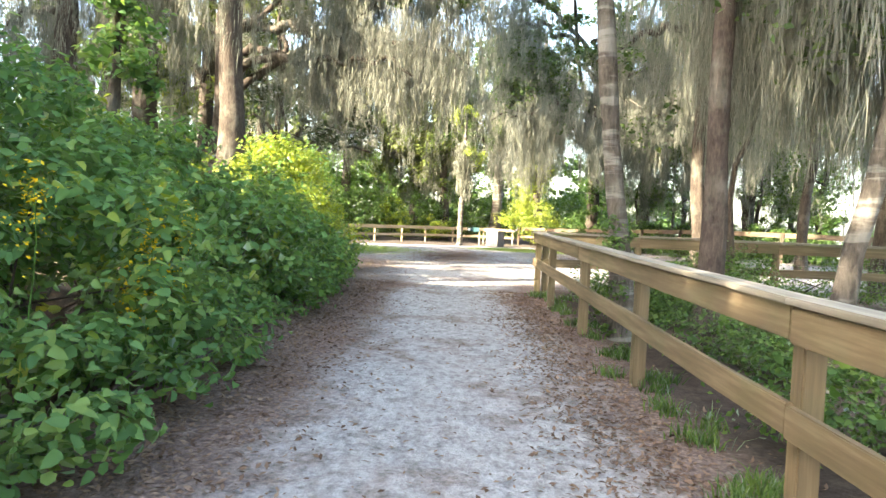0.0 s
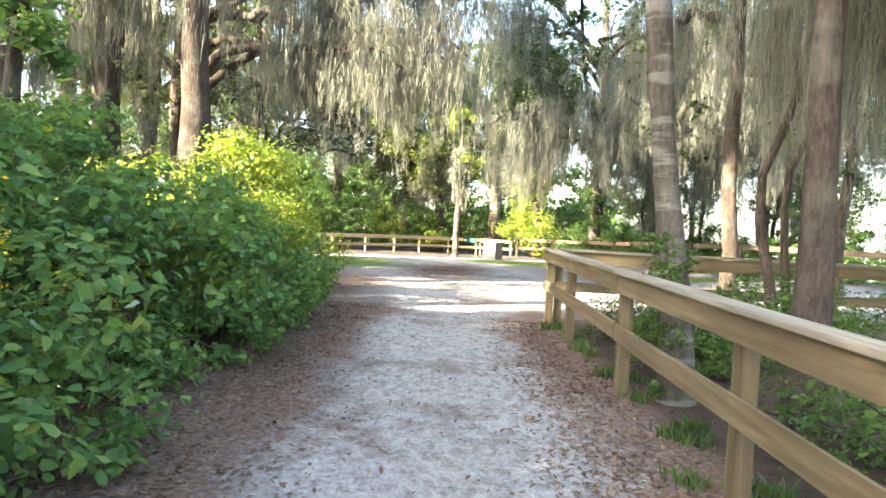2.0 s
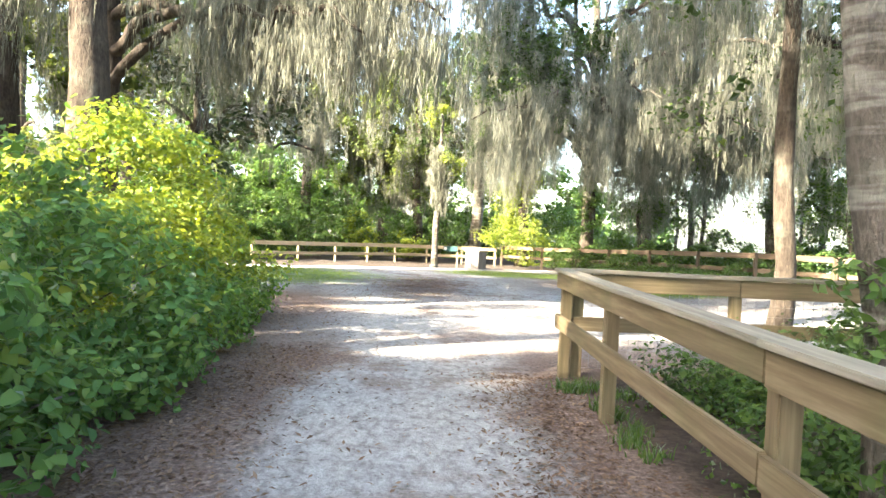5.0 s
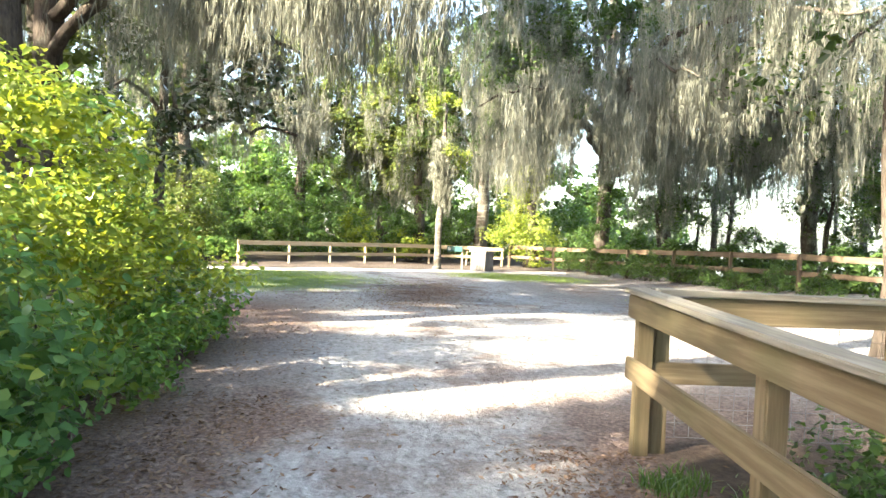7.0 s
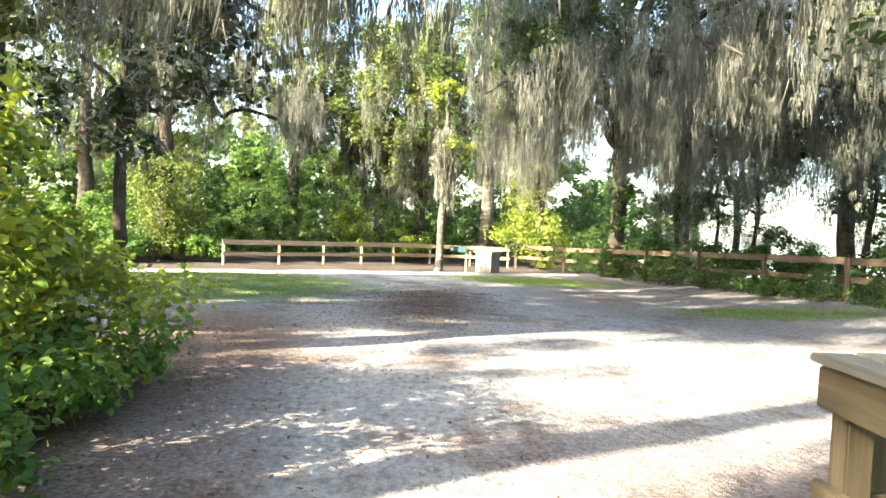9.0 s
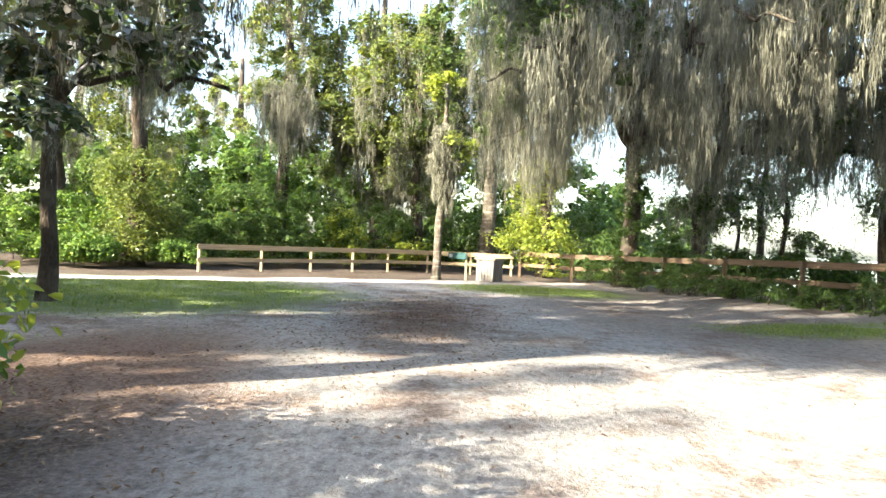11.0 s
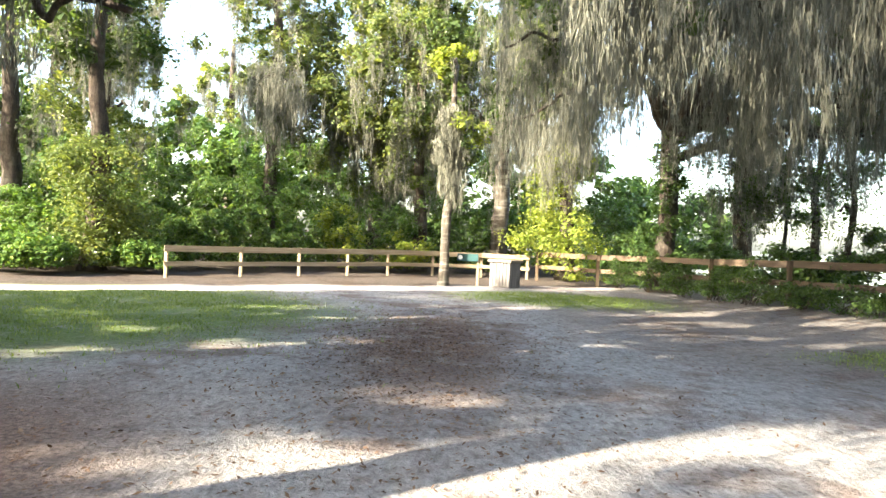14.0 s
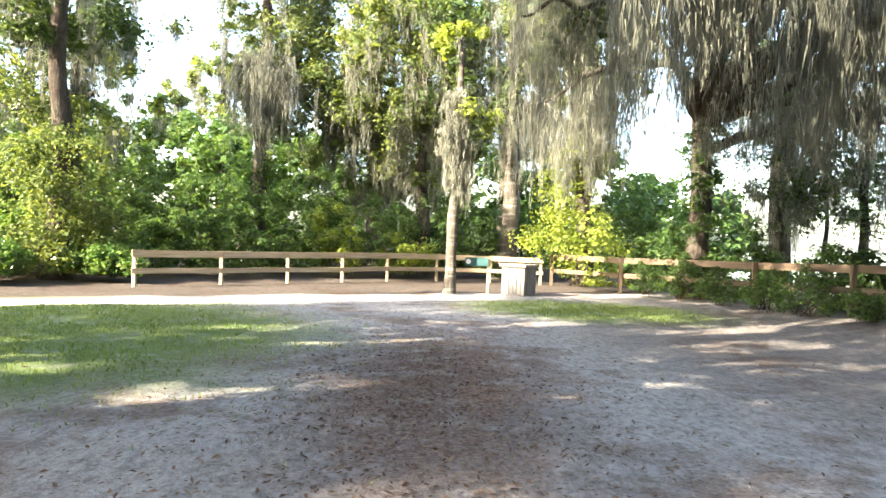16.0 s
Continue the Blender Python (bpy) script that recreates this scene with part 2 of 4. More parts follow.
MAT_UNDER = leaf_material("undergrowth_leaf", (0.035, 0.07, 0.022), (0.075, 0.135, 0.042), (0.14, 0.2, 0.06), 0.9)
MAT_MAGNOLIA = leaf_material("magnolia_leaf", (0.02, 0.04, 0.018), (0.045, 0.075, 0.03), (0.1, 0.07, 0.03), 0.6, 0.5, 0.15)
MAT_DRYLEAF = leaf_material("dry_leaf", (0.06, 0.038, 0.028), (0.15, 0.1, 0.072), (0.27, 0.195, 0.145), 0.8, 0.0, 0.1)
MAT_YELLOW = leaf_material("yellow_flower", (0.5, 0.33, 0.02), (0.65, 0.46, 0.03), (0.75, 0.58, 0.08), 3.0, 0.0, 0.3)
MAT_GRASS = leaf_material("grass_blade", (0.08, 0.12, 0.03), (0.15, 0.215, 0.06), (0.25, 0.28, 0.1), 0.7, 0.03, 0.3)
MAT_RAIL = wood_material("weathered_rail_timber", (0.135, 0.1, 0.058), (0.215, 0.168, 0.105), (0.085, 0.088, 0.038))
MAT_CAP = wood_material("grey_cap_timber", (0.22, 0.195, 0.155), (0.34, 0.31, 0.26), (0.15, 0.15, 0.09), 0.3)
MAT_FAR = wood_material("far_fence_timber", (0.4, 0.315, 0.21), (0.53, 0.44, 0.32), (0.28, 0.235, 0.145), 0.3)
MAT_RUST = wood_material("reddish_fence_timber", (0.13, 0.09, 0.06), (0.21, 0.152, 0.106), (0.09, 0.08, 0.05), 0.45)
MAT_BIN = wood_material("grey_slat_timber", (0.185, 0.175, 0.168), (0.265, 0.252, 0.24), (0.13, 0.124, 0.112), 0.3)
MAT_BINTOP = wood_material("brown_lid_timber", (0.3, 0.25, 0.2), (0.42, 0.36, 0.3), (0.2, 0.18, 0.13), 0.3)
MAT_SIGN = plain_material("sign_green", (0.04, 0.1, 0.1), (0.06, 0.14, 0.14), 6, 0.5)
MAT_WHITE = plain_material("sign_white", (0.7, 0.7, 0.68), (0.82, 0.82, 0.8), 6, 0.5)
MAT_WIRE = plain_material("galvanised_wire", (0.16, 0.15, 0.14), (0.3, 0.29, 0.28), 30, 0.5, 0.5)


def water_material():
    m, n, l = make_material("lake_water")
    w = noise_tex(n, l, 1.5, 4, 0.6)
    finish(n, l, (0.03, 0.045, 0.05), 0.08, bump(n, l, w, 0.25, 0.05), 0.6)
    return m


MAT_WATER = water_material()


# ---- builders ----
rng = np.random.default_rng(7)


def mesh_object(name, verts, faces, material, parent=None, label="", smooth=False):
    """verts (N,3); faces a list of int arrays (M,k), one for each face size."""
    me = bpy.data.meshes.new(name)
    verts = np.asarray(verts, dtype=np.float32)
    loops = np.concatenate([np.asarray(f, dtype=np.int32).ravel() for f in faces])
    counts = np.concatenate([np.full(len(f), np.shape(f)[1], dtype=np.int32) for f in faces])
    me.vertices.add(len(verts))
    me.vertices.foreach_set("co", verts.ravel())
    me.loops.add(len(loops))
    me.loops.foreach_set("vertex_index", loops)
    me.polygons.add(len(counts))
    me.polygons.foreach_set("loop_start", np.concatenate(([0], np.cumsum(counts)[:-1])).astype(np.int32))
    me.update(calc_edges=True)
    me.materials.append(material)
    if smooth:
        me.polygons.foreach_set("use_smooth", np.ones(len(counts), dtype=bool))
    ob = new(name, me)
    if parent is not None:
        ob.parent = parent
    if label:
        tagged(ob, label)
    return ob


def part(name, bm, material, parent, label=""):
    me = bpy.data.meshes.new(name)
    bm.to_mesh(me)
    bm.free()
    me.materials.append(material)
    ob = new(name, me)
    ob.parent = parent
    if label:
        tagged(ob, label)
    return ob


def empty(name, loc, label, category, group="", kind=""):
    ob = new(name)
    ob.location = loc
    bpy.context.view_layer.update()
    return tagged(ob, label, category, group, kind)


def board(sx, sy, sz, bevel=0.006, wobble=0.003):
    """A sawn board, its length along x, with worn edges and a slight warp."""
    bm = bmesh.new()
    bmesh.ops.create_cube(bm, size=1)
    bmesh.ops.scale(bm, vec=(sx, sy, sz), verts=bm.verts)
    if sx > 0.8:
        long_edges = [e for e in bm.edges if abs((e.verts[0].co - e.verts[1].co).x) > sx * 0.9]
        bmesh.ops.subdivide_edges(bm, edges=long_edges, cuts=5, use_grid_fill=True)
    bmesh.ops.bevel(bm, geom=[e for e in bm.edges if e.calc_face_angle(0) > 0.5], offset=bevel, segments=2, affect="EDGES")
    ph = random.random() * 6
    for v in bm.verts:
        v.co.z += wobble * math.sin(v.co.x * 2.1 + ph)
        v.co.y += wobble * math.sin(v.co.x * 1.7 + ph * 2)
    return bm


def place(ob, parent, a, b, lift=0.0):
    """Lay a board (length along its x) from a to b in world space, under its thing."""
    a, b = Vector(a), Vector(b)
    d = (b - a).normalized()
    side = Vector((-d.y, d.x, 0)).normalized() if abs(d.z) < 0.95 else Vector((0, 1, 0))
    up = d.cross(side)
    m = Matrix((d, side, up)).transposed().to_4x4()
    m.translation = (a + b) / 2
    ob.matrix_basis = parent.matrix_world.inverted() @ m
    return ob


def tube(points, radii, sides=10, rough=0.0, seed=0):
    pts = [Vector(p) for p in points]
    verts, quads = [], []
    prev = None
    for i, p in enumerate(pts):
        d = (pts[min(i + 1, len(pts) - 1)] - pts[max(i - 1, 0)]).normalized()
        if prev is None:
            s = d.cross(Vector((0.3, 1, 0.1))).normalized()
        else:
            s = (prev - d * prev.dot(d)).normalized()
        prev = s
        u = d.cross(s)
        for k in range(sides):
            a = 2 * math.pi * k / sides
            r = radii[i]
            if rough:
                q = p + (s * math.cos(a) + u * math.sin(a)) * r
                r *= 1 + rough * noise.noise(Vector((q.x * 4, q.y * 4, q.z * 1.1 + seed)))
            verts.append(p + (s * math.cos(a) + u * math.sin(a)) * r)
    for i in range(len(pts) - 1):
        for k in range(sides):
            a, b = i * sides + k, i * sides + (k + 1) % sides
            quads.append((a, b, b + sides, a + sides))
    n = len(pts) - 1
    caps = [tuple(n * sides + k for k in range(sides)), tuple(reversed(range(sides)))]
    return np.array([tuple(v) for v in verts]), np.array(quads), np.array(caps)


def bend(a, b, n, sag=0.0, jitter=0.1):
    """Points of a crooked limb from a to b."""
    a, b = np.array(a, float), np.array(b, float)
    out = []
    for i in range(n + 1):
        t = i / n
        p = a + (b - a) * t
        p[2] += sag * 4 * t * (1 - t)
        if 0 < i < n:
            p += rng.normal(0, jitter, 3) * min(1.0, np.linalg.norm(b - a) / 3)
        out.append(p)
    for _ in range(2):
        fine = [out[0]]
        for q, r in zip(out[:-1], out[1:]):
            fine += [q * 0.75 + r * 0.25, q * 0.25 + r * 0.75]
        out = fine + [out[-1]]
    return out


def limb(name, a, b, r0, r1, parent, material, n=8, sag=0.0, jitter=0.12, sides=9, rough=0.25):
    pts = bend(a, b, n, sag, jitter)[::2]
    # refine for smooth bends
    v, q, c = tube(pts, list(np.linspace(r0, r1, len(pts))), sides, rough, rng.random() * 50)
    o = np.array(parent.location)
    return mesh_object(name, v - o, [q, c], material, parent, smooth=True), pts


def leaf_arrays(centres, size, droop=0.3, wide=0.55, lobes=False, vary=0.35, outward=None):
    """Leaves at the given places: folded diamonds, or lobed leaves of six corners, laid like shingles where outward is given."""
    n = len(centres)
    ang = rng.uniform(0, 2 * np.pi, n)
    d = np.stack([np.cos(ang), np.sin(ang), rng.normal(-droop, 0.45, n)], 1)
    d /= np.linalg.norm(d, axis=1, keepdims=True)
    if outward is None:
        nrm = rng.normal(0, 0.6, (n, 3)) + np.array([0, 0, 0.9])
    else:
        nrm = outward + rng.normal(0, 0.38, (n, 3)) + np.array([0, 0, 0.45])
        nrm /= np.linalg.norm(nrm, axis=1, keepdims=True)
        d -= nrm * np.sum(d * nrm, axis=1, keepdims=True) * 0.85
        d /= np.linalg.norm(d, axis=1, keepdims=True) + 1e-9
    side = np.cross(d, nrm)
    side /= np.linalg.norm(side, axis=1, keepdims=True) + 1e-9
    up = np.cross(side, d)
    s = size * (1 + rng.uniform(-vary, vary, (n, 1)))
    w = s * wide
    base = centres - d * s * 0.5
    tip = centres + d * s * 0.5 - up * s * 0.12
    if lobes:
        l1, r1 = base + d * s * 0.12 + side * w * 0.5 + up * s * 0.1, base + d * s * 0.12 - side * w * 0.5 + up * s * 0.1
        l2, r2 = base + d * s * 0.6 + side * w * 0.42 + up * s * 0.06, base + d * s * 0.6 - side * w * 0.42 + up * s * 0.06
        v = np.stack([base, l1, l2, tip, r2, r1], 1).reshape(-1, 3)
        i = np.arange(n)[:, None] * 6
        return v, np.concatenate([i + np.array([[0, 1, 2, 3]]), i + np.array([[0, 3, 4, 5]])], 0)
    lft = centres + side * w * 0.5 + up * s * 0.08
    rgt = centres - side * w * 0.5 + up * s * 0.08
    v = np.stack([base, lft, tip, rgt], 1).reshape(-1, 3)
    i = np.arange(n)[:, None] * 4
    return v, np.concatenate([i + np.array([[0, 1, 2]]), i + np.array([[0, 2, 3]])], 0)


def clumps_in(ellipsoids, k):
    """Places of leaf clumps in a set of ellipsoids (x, y, z, rx, ry, rz), denser near their skins."""
    vol = np.array([e[3] * e[4] * e[5] for e in ellipsoids]) ** (2 / 3)
    which = rng.choice(len(ellipsoids), k, p=vol / vol.sum())
    e = np.array(ellipsoids)[which]
    u = rng.normal(0, 1, (k, 3))
    u /= np.linalg.norm(u, axis=1, keepdims=True)
    lump = np.array([noise.noise(Vector((a * 2.2 + c[0], d * 2.2 + c[1], f * 2.2))) for (a, d, f), c in zip(u, e)])[:, None]
    r = rng.uniform(0.5, 1.0, (k, 1)) ** 0.4 * (1 + rng.normal(0, 0.06, (k, 1))) * (1 + 0.32 * lump)
    return e[:, :3] + u * r * e[:, 3:6]


def leaf_cloud(ellipsoids, clumps, per, spread, floor=0.03):
    """Leaves on the skins of many uneven lumps: their places, the lumps' centres and the outward directions."""
    lumps = max(6, clumps // 5)
    c = clumps_in(ellipsoids, lumps)
    total = clumps * per
    weight = rng.uniform(0.4, 1.6, lumps)
    which = rng.choice(lumps, total, p=weight / weight.sum())
    w = rng.normal(0, 1, (total, 3)) + np.array([0, 0, 0.35])
    w /= np.linalg.norm(w, axis=1, keepdims=True)
    size = (spread * rng.uniform(1.2, 2.9, lumps))[which][:, None]
    pts = c[which] + w * size * rng.uniform(0.55, 1.08, (total, 1)) * np.array([1.0, 1.0, 0.75])
    pts[:, 2] = np.maximum(pts[:, 2], floor + rng.uniform(0, 0.1, total))
    inner = c[rng.integers(0, lumps, total // 7)]
    inner = inner + rng.normal(0, spread * 0.42, inner.shape)
    inner[:, 2] = np.maximum(inner[:, 2], 0.12)
    return pts, c, w, inner


def moss_arrays(anchors, per, length, spread=0.16, width=0.02, floor=1.0, lobes=3):
    """Beards of moss: some drooping locks from each anchor, each a sheaf of very many hair-thin wisps drawing in to a ragged point."""
    m = len(anchors)
    n = m * per
    beard = length * np.clip(rng.lognormal(-0.5, 0.6, m), 0.15, 1.3)
    beard = np.minimum(beard, np.maximum((anchors[:, 2] - floor) * rng.uniform(0.3, 1.0, m), 0.2))
    lock = rng.normal(0, spread * 0.8, (m, lobes, 3)) * np.array([1, 1, 0.7])
    llen = rng.uniform(0.5, 1.0, (m, lobes))
    tilt = rng.normal(0, 0.035, (m, lobes, 2))
    bi = np.repeat(np.arange(m), per)
    li = rng.integers(0, lobes, n)
    lb = beard[bi] * llen[bi, li]
    t0 = rng.beta(1.0, 1.25, n) * 0.92
    root = anchors[bi] + lock[bi, li]
    fan = (0.032 + 0.036 * np.minimum(lb, 1.2)) * (1.05 - 0.8 * t0) * rng.lognormal(0, 0.25, n)
    root[:, :2] += rng.normal(0, 1, (n, 2)) * fan[:, None] + tilt[bi, li] * (t0 * lb)[:, None]
    root[:, 2] -= t0 * lb
    ln = np.clip(lb * rng.uniform(0.1, 0.28, n), 0.07, 0.36)
    d = rng.normal(0, 0.14, (n, 2)) + tilt[bi, li]
    a = rng.uniform(0, np.pi, n)
    side = np.stack([np.cos(a), np.sin(a), rng.normal(0, 0.2, n)], 1) * (width * 0.32 * rng.uniform(0.5, 1.5, n))[:, None]
    tip = root.copy()
    tip[:, 2] -= ln
    tip[:, :2] += d * ln[:, None]
    v = np.stack([root - side, root + side, tip], 1).reshape(-1, 3)
    return v, [np.arange(n)[:, None] * 3 + np.array([[0, 1, 2]])]


def add_leaves(name, parent, pts, size, material, **kw):
    v, f = leaf_arrays(pts, size, **kw)
    return tagged(mesh_object(name, v - np.array(parent.location), [f], material, parent), kind="stuff")


def add_foliage(name, parent, cloud, size, material, core=2.3, **kw):
    """A mass of foliage: small leaves on the skin of its lumps, oversized ones added within to block light and darken
    the inside.
    """
    pts, c, face, inner = cloud
    v, f = leaf_arrays(pts, size, outward=face, **kw)
    v2, f2 = leaf_arrays(inner, min(size * core, 0.7), wide=0.75)
    n = len(v)
    v = np.concatenate([v, v2]) - np.array(parent.location)
    return tagged(mesh_object(name, v, [f, f2 + n], material, parent), kind="stuff")


def add_moss(parent, anchors, per, length, **kw):
    v, f = moss_arrays(anchors, int(per * 3.8), length, **kw)
    return tagged(mesh_object("moss", v - np.array(parent.location), f, MAT_MOSS, parent, "grey hanging Spanish moss"), kind="stuff")


def tree(base, height, radius, label, crown=(), clumps=300, per=18, leaf=0.12, leaf_mat=None, moss=0, moss_len=1.6,
         moss_per=27, lean=(0, 0), bark=None, curtains=(), spread=0.3, vine=None, width=0.022, limbs=None, flare=1.5, jitter=0.08, moss_r=0.17, drop=0.5, floor=1.0, core=2.3, sway=0.4):
    """A tree: crooked tapering trunk, a limb to every part of the crown, leaf clumps with gaps, beards of moss.
    curtains: (ax, ay, az, bx, by, bz, count, length), boughs hung with moss. vine: (z0, z1, radius, leaves, material), a leafy sleeve."""
    bark = bark or MAT_OAK
    leaf_mat = leaf_mat or MAT_OAKLEAF
    t = empty("tree", (base[0], base[1], 0), label, "tree")
    top = (base[0] + lean[0], base[1] + lean[1], height)
    n = 9
    pts = bend((base[0], base[1], -0.25), top, n, 0, jitter)[::2]
    rad = [radius * (1 - 0.62 * s) * (1 + (flare - 1) * max(0, 1 - s * n / 1.3)) for s in np.linspace(0, 1, len(pts))]
    v, q, c = tube(pts, rad, 16, 0.28, base[0] * 3.1)
    o = np.array(t.location)
    mesh_object("trunk", v - o, [q, c], bark, t, smooth=True)
    pts = np.array(pts)

    def from_trunk(z):
        i = int(np.argmin(np.abs(pts[:, 2] - z)))
        return pts[i], rad[i]

    for e in crown:
        z = min(height * 0.95, max(height * 0.35, e[2] - 0.5 * np.hypot(e[0] - base[0], e[1] - base[1])))
        p, r = from_trunk(z)
        limb("limb", p, e[:3], r * 0.55, 0.03, t, bark, 7, 0.3, 0.16)
    anchors = []
    if len(crown):
        cloud = leaf_cloud(crown, clumps, per, spread)
        cc = cloud[1]
        add_foliage("crown", t, cloud, leaf, leaf_mat, core)
        if moss:
            anchors.append(cc[rng.choice(len(cc), moss)])
    if anchors:
        add_moss(t, np.concatenate(anchors), moss_per, moss_len, width=width, spread=moss_r, floor=floor)
    for ax, ay, az, bx, by, bz, count, length in curtains:
        p, r = from_trunk(min(az, height * 0.9))
        if np.hypot(ax - p[0], ay - p[1]) > 0.6:
            limb("limb", p, (ax, ay, az), r * 0.6, 0.09, t, bark, 7, 0.4, 0.12)
        lm, bp = limb("limb", (ax, ay, az), (bx, by, bz), 0.09, 0.025, t, bark, 9, 0.25, 0.14)
        bp = np.array(bp)
        k = rng.uniform(0, len(bp) - 1.001, count)
        i = k.astype(int)
        an = bp[i] + (bp[i + 1] - bp[i]) * (k - i)[:, None]
        an += rng.normal(0, 1, an.shape) * np.array([sway, sway, drop])
        add_moss(t, an, moss_per, length, width=width, spread=moss_r, floor=floor)
    if vine:
        z0, z1, vr, count, vm = vine
        ells = []
        for z in np.arange(z0, z1, 0.75):
            i = int(np.argmin(np.abs(pts[:, 2] - z)))
            r = vr * (1.2 - 0.75 * (z - z0) / (z1 - z0)) * rng.uniform(0.65, 1.2)
            ells.append((pts[i][0] + rng.normal(0, 0.3 * vr), pts[i][1] + rng.normal(0, 0.2 * vr), z + 0.3, r, r, rng.uniform(0.5, 1.0)))
        add_foliage("vine", t, leaf_cloud(ells, count // 13, 13, 0.25 if vr > 0.9 else 0.17 if vr > 0.4 else 0.09), 0.11 if vr > 0.4 else 0.055, vm, 1.7)
    return t


def shrub(ellipsoids, clumps, per, leaf, material, label, spread=0.16, lobes=False, stems=10, droop=0.3, category="shrub", extra=None, wide=0.6):
    cx, cy = ellipsoids[0][0], ellipsoids[0][1]
    s = empty("shrub", (cx, cy, 0), label, category)
    cloud = leaf_cloud(ellipsoids, clumps, per, spread)
    pts, cc = cloud[:2]
    add_foliage("foliage", s, cloud, leaf, material, 1.45 if lobes else 1.8, lobes=lobes, droop=droop, wide=wide)
    if extra:
        frac, size, mat2 = extra
        lp = pts[rng.choice(len(pts), int(clumps * frac))]
        lp = np.repeat(lp, 4, 0) + rng.normal(0, 0.07, (len(lp) * 4, 3))
        lp[:, 2] = np.maximum(lp[:, 2], 0.04)
        add_leaves("yellowed_foliage", s, lp, size, mat2, lobes=lobes, droop=droop)
    vs, qs, off = [], [], 0
    for k in range(stems):
        e = ellipsoids[k % len(ellipsoids)]
        foot = (e[0] + rng.normal(0, e[3] * 0.3), e[1] + rng.normal(0, e[4] * 0.3), -0.05)
        tip = cc[rng.integers(len(cc))]
        v, q, c = tube(bend(foot, tip, 3, 0.1, 0.08)[::2], list(np.linspace(0.016, 0.005, len(bend(foot, tip, 3)[::2]))), 4)
        vs.append(v), qs.append(q + off)
        off += len(v)
    tagged(mesh_object("stem_tangle", np.concatenate(vs) - np.array(s.location), [np.concatenate(qs)], MAT_OAK, s), kind="stuff")
    return s


# ---- setting ----
def ground_z(x, y):
    """The lie of the land: a slight crest at the lane's end, falling gently into the clearing."""
    base = float(np.interp(y, (-6, 0, 3, 8, 12, 20, 34, 60), (-0.08, -0.065, -0.05, -0.02, 0.0, -0.03, -0.13, -0.2)))
    base -= 0.05 * min(1, max(0, (-x - 3) / 5)) * min(1, max(0, (y - 24) / 8))
    base += 0.24 * min(1, max(0, (x - 6) / 4)) * min(1, max(0, (37 - y) / 7)) * min(1, max(0, (y - 14) / 6))
    return base + 0.03 * noise.noise(Vector((x * 0.7, y * 0.7, 0))) + 0.018 * noise.noise(Vector((x * 2.4, y * 2.4, 3)))


def ground():
    xs = np.unique(np.concatenate([np.linspace(-14, 14, 113), np.array([-2500, -900, -300, -120, -60, -35, -22, 17, 19, 22, 30, 60, 150, 500, 2500])]))
    ys = np.unique(np.concatenate([np.linspace(-6, 46, 209), np.array([-2500, -800, -250, -90, -40, -15, 55, 75, 120, 250, 700, 2500])]))
    gx, gy = np.meshgrid(xs, ys)
    gz = np.zeros_like(gx)
    for i in range(gx.shape[0]):
        for j in range(gx.shape[1]):
            x, y = gx[i, j], gy[i, j]
            if abs(x) < 40 and abs(y) < 80:
                gz[i, j] = ground_z(x, y)
            else:
                gz[i, j] = -0.2
            if x > 14:
                gz[i, j] -= min(1.4, (x - 14) * 0.25)
    nx = len(xs)
    v = np.stack([gx.ravel(), gy.ravel(), gz.ravel()], 1)
    i, j = np.meshgrid(np.arange(len(ys) - 1), np.arange(nx - 1), indexing="ij")
    a = (i * nx + j).ravel()
    f = np.stack([a, a + 1, a + nx + 1, a + nx], 1)
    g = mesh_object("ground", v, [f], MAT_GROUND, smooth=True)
    tagged(g, "pale sandy path and clearing with leaf litter and thin grass", "ground", kind="structure")


ground()
wv = np.array([(16.0, -2500, -0.35), (2500, -2500, -0.35), (2500, 2500, -0.35), (16.0, 2500, -0.35)])
tagged(mesh_object("water", wv, [np.array([[0, 1, 2, 3]])], MAT_WATER), "bright still lake water beyond the trees", "water", kind="structure")


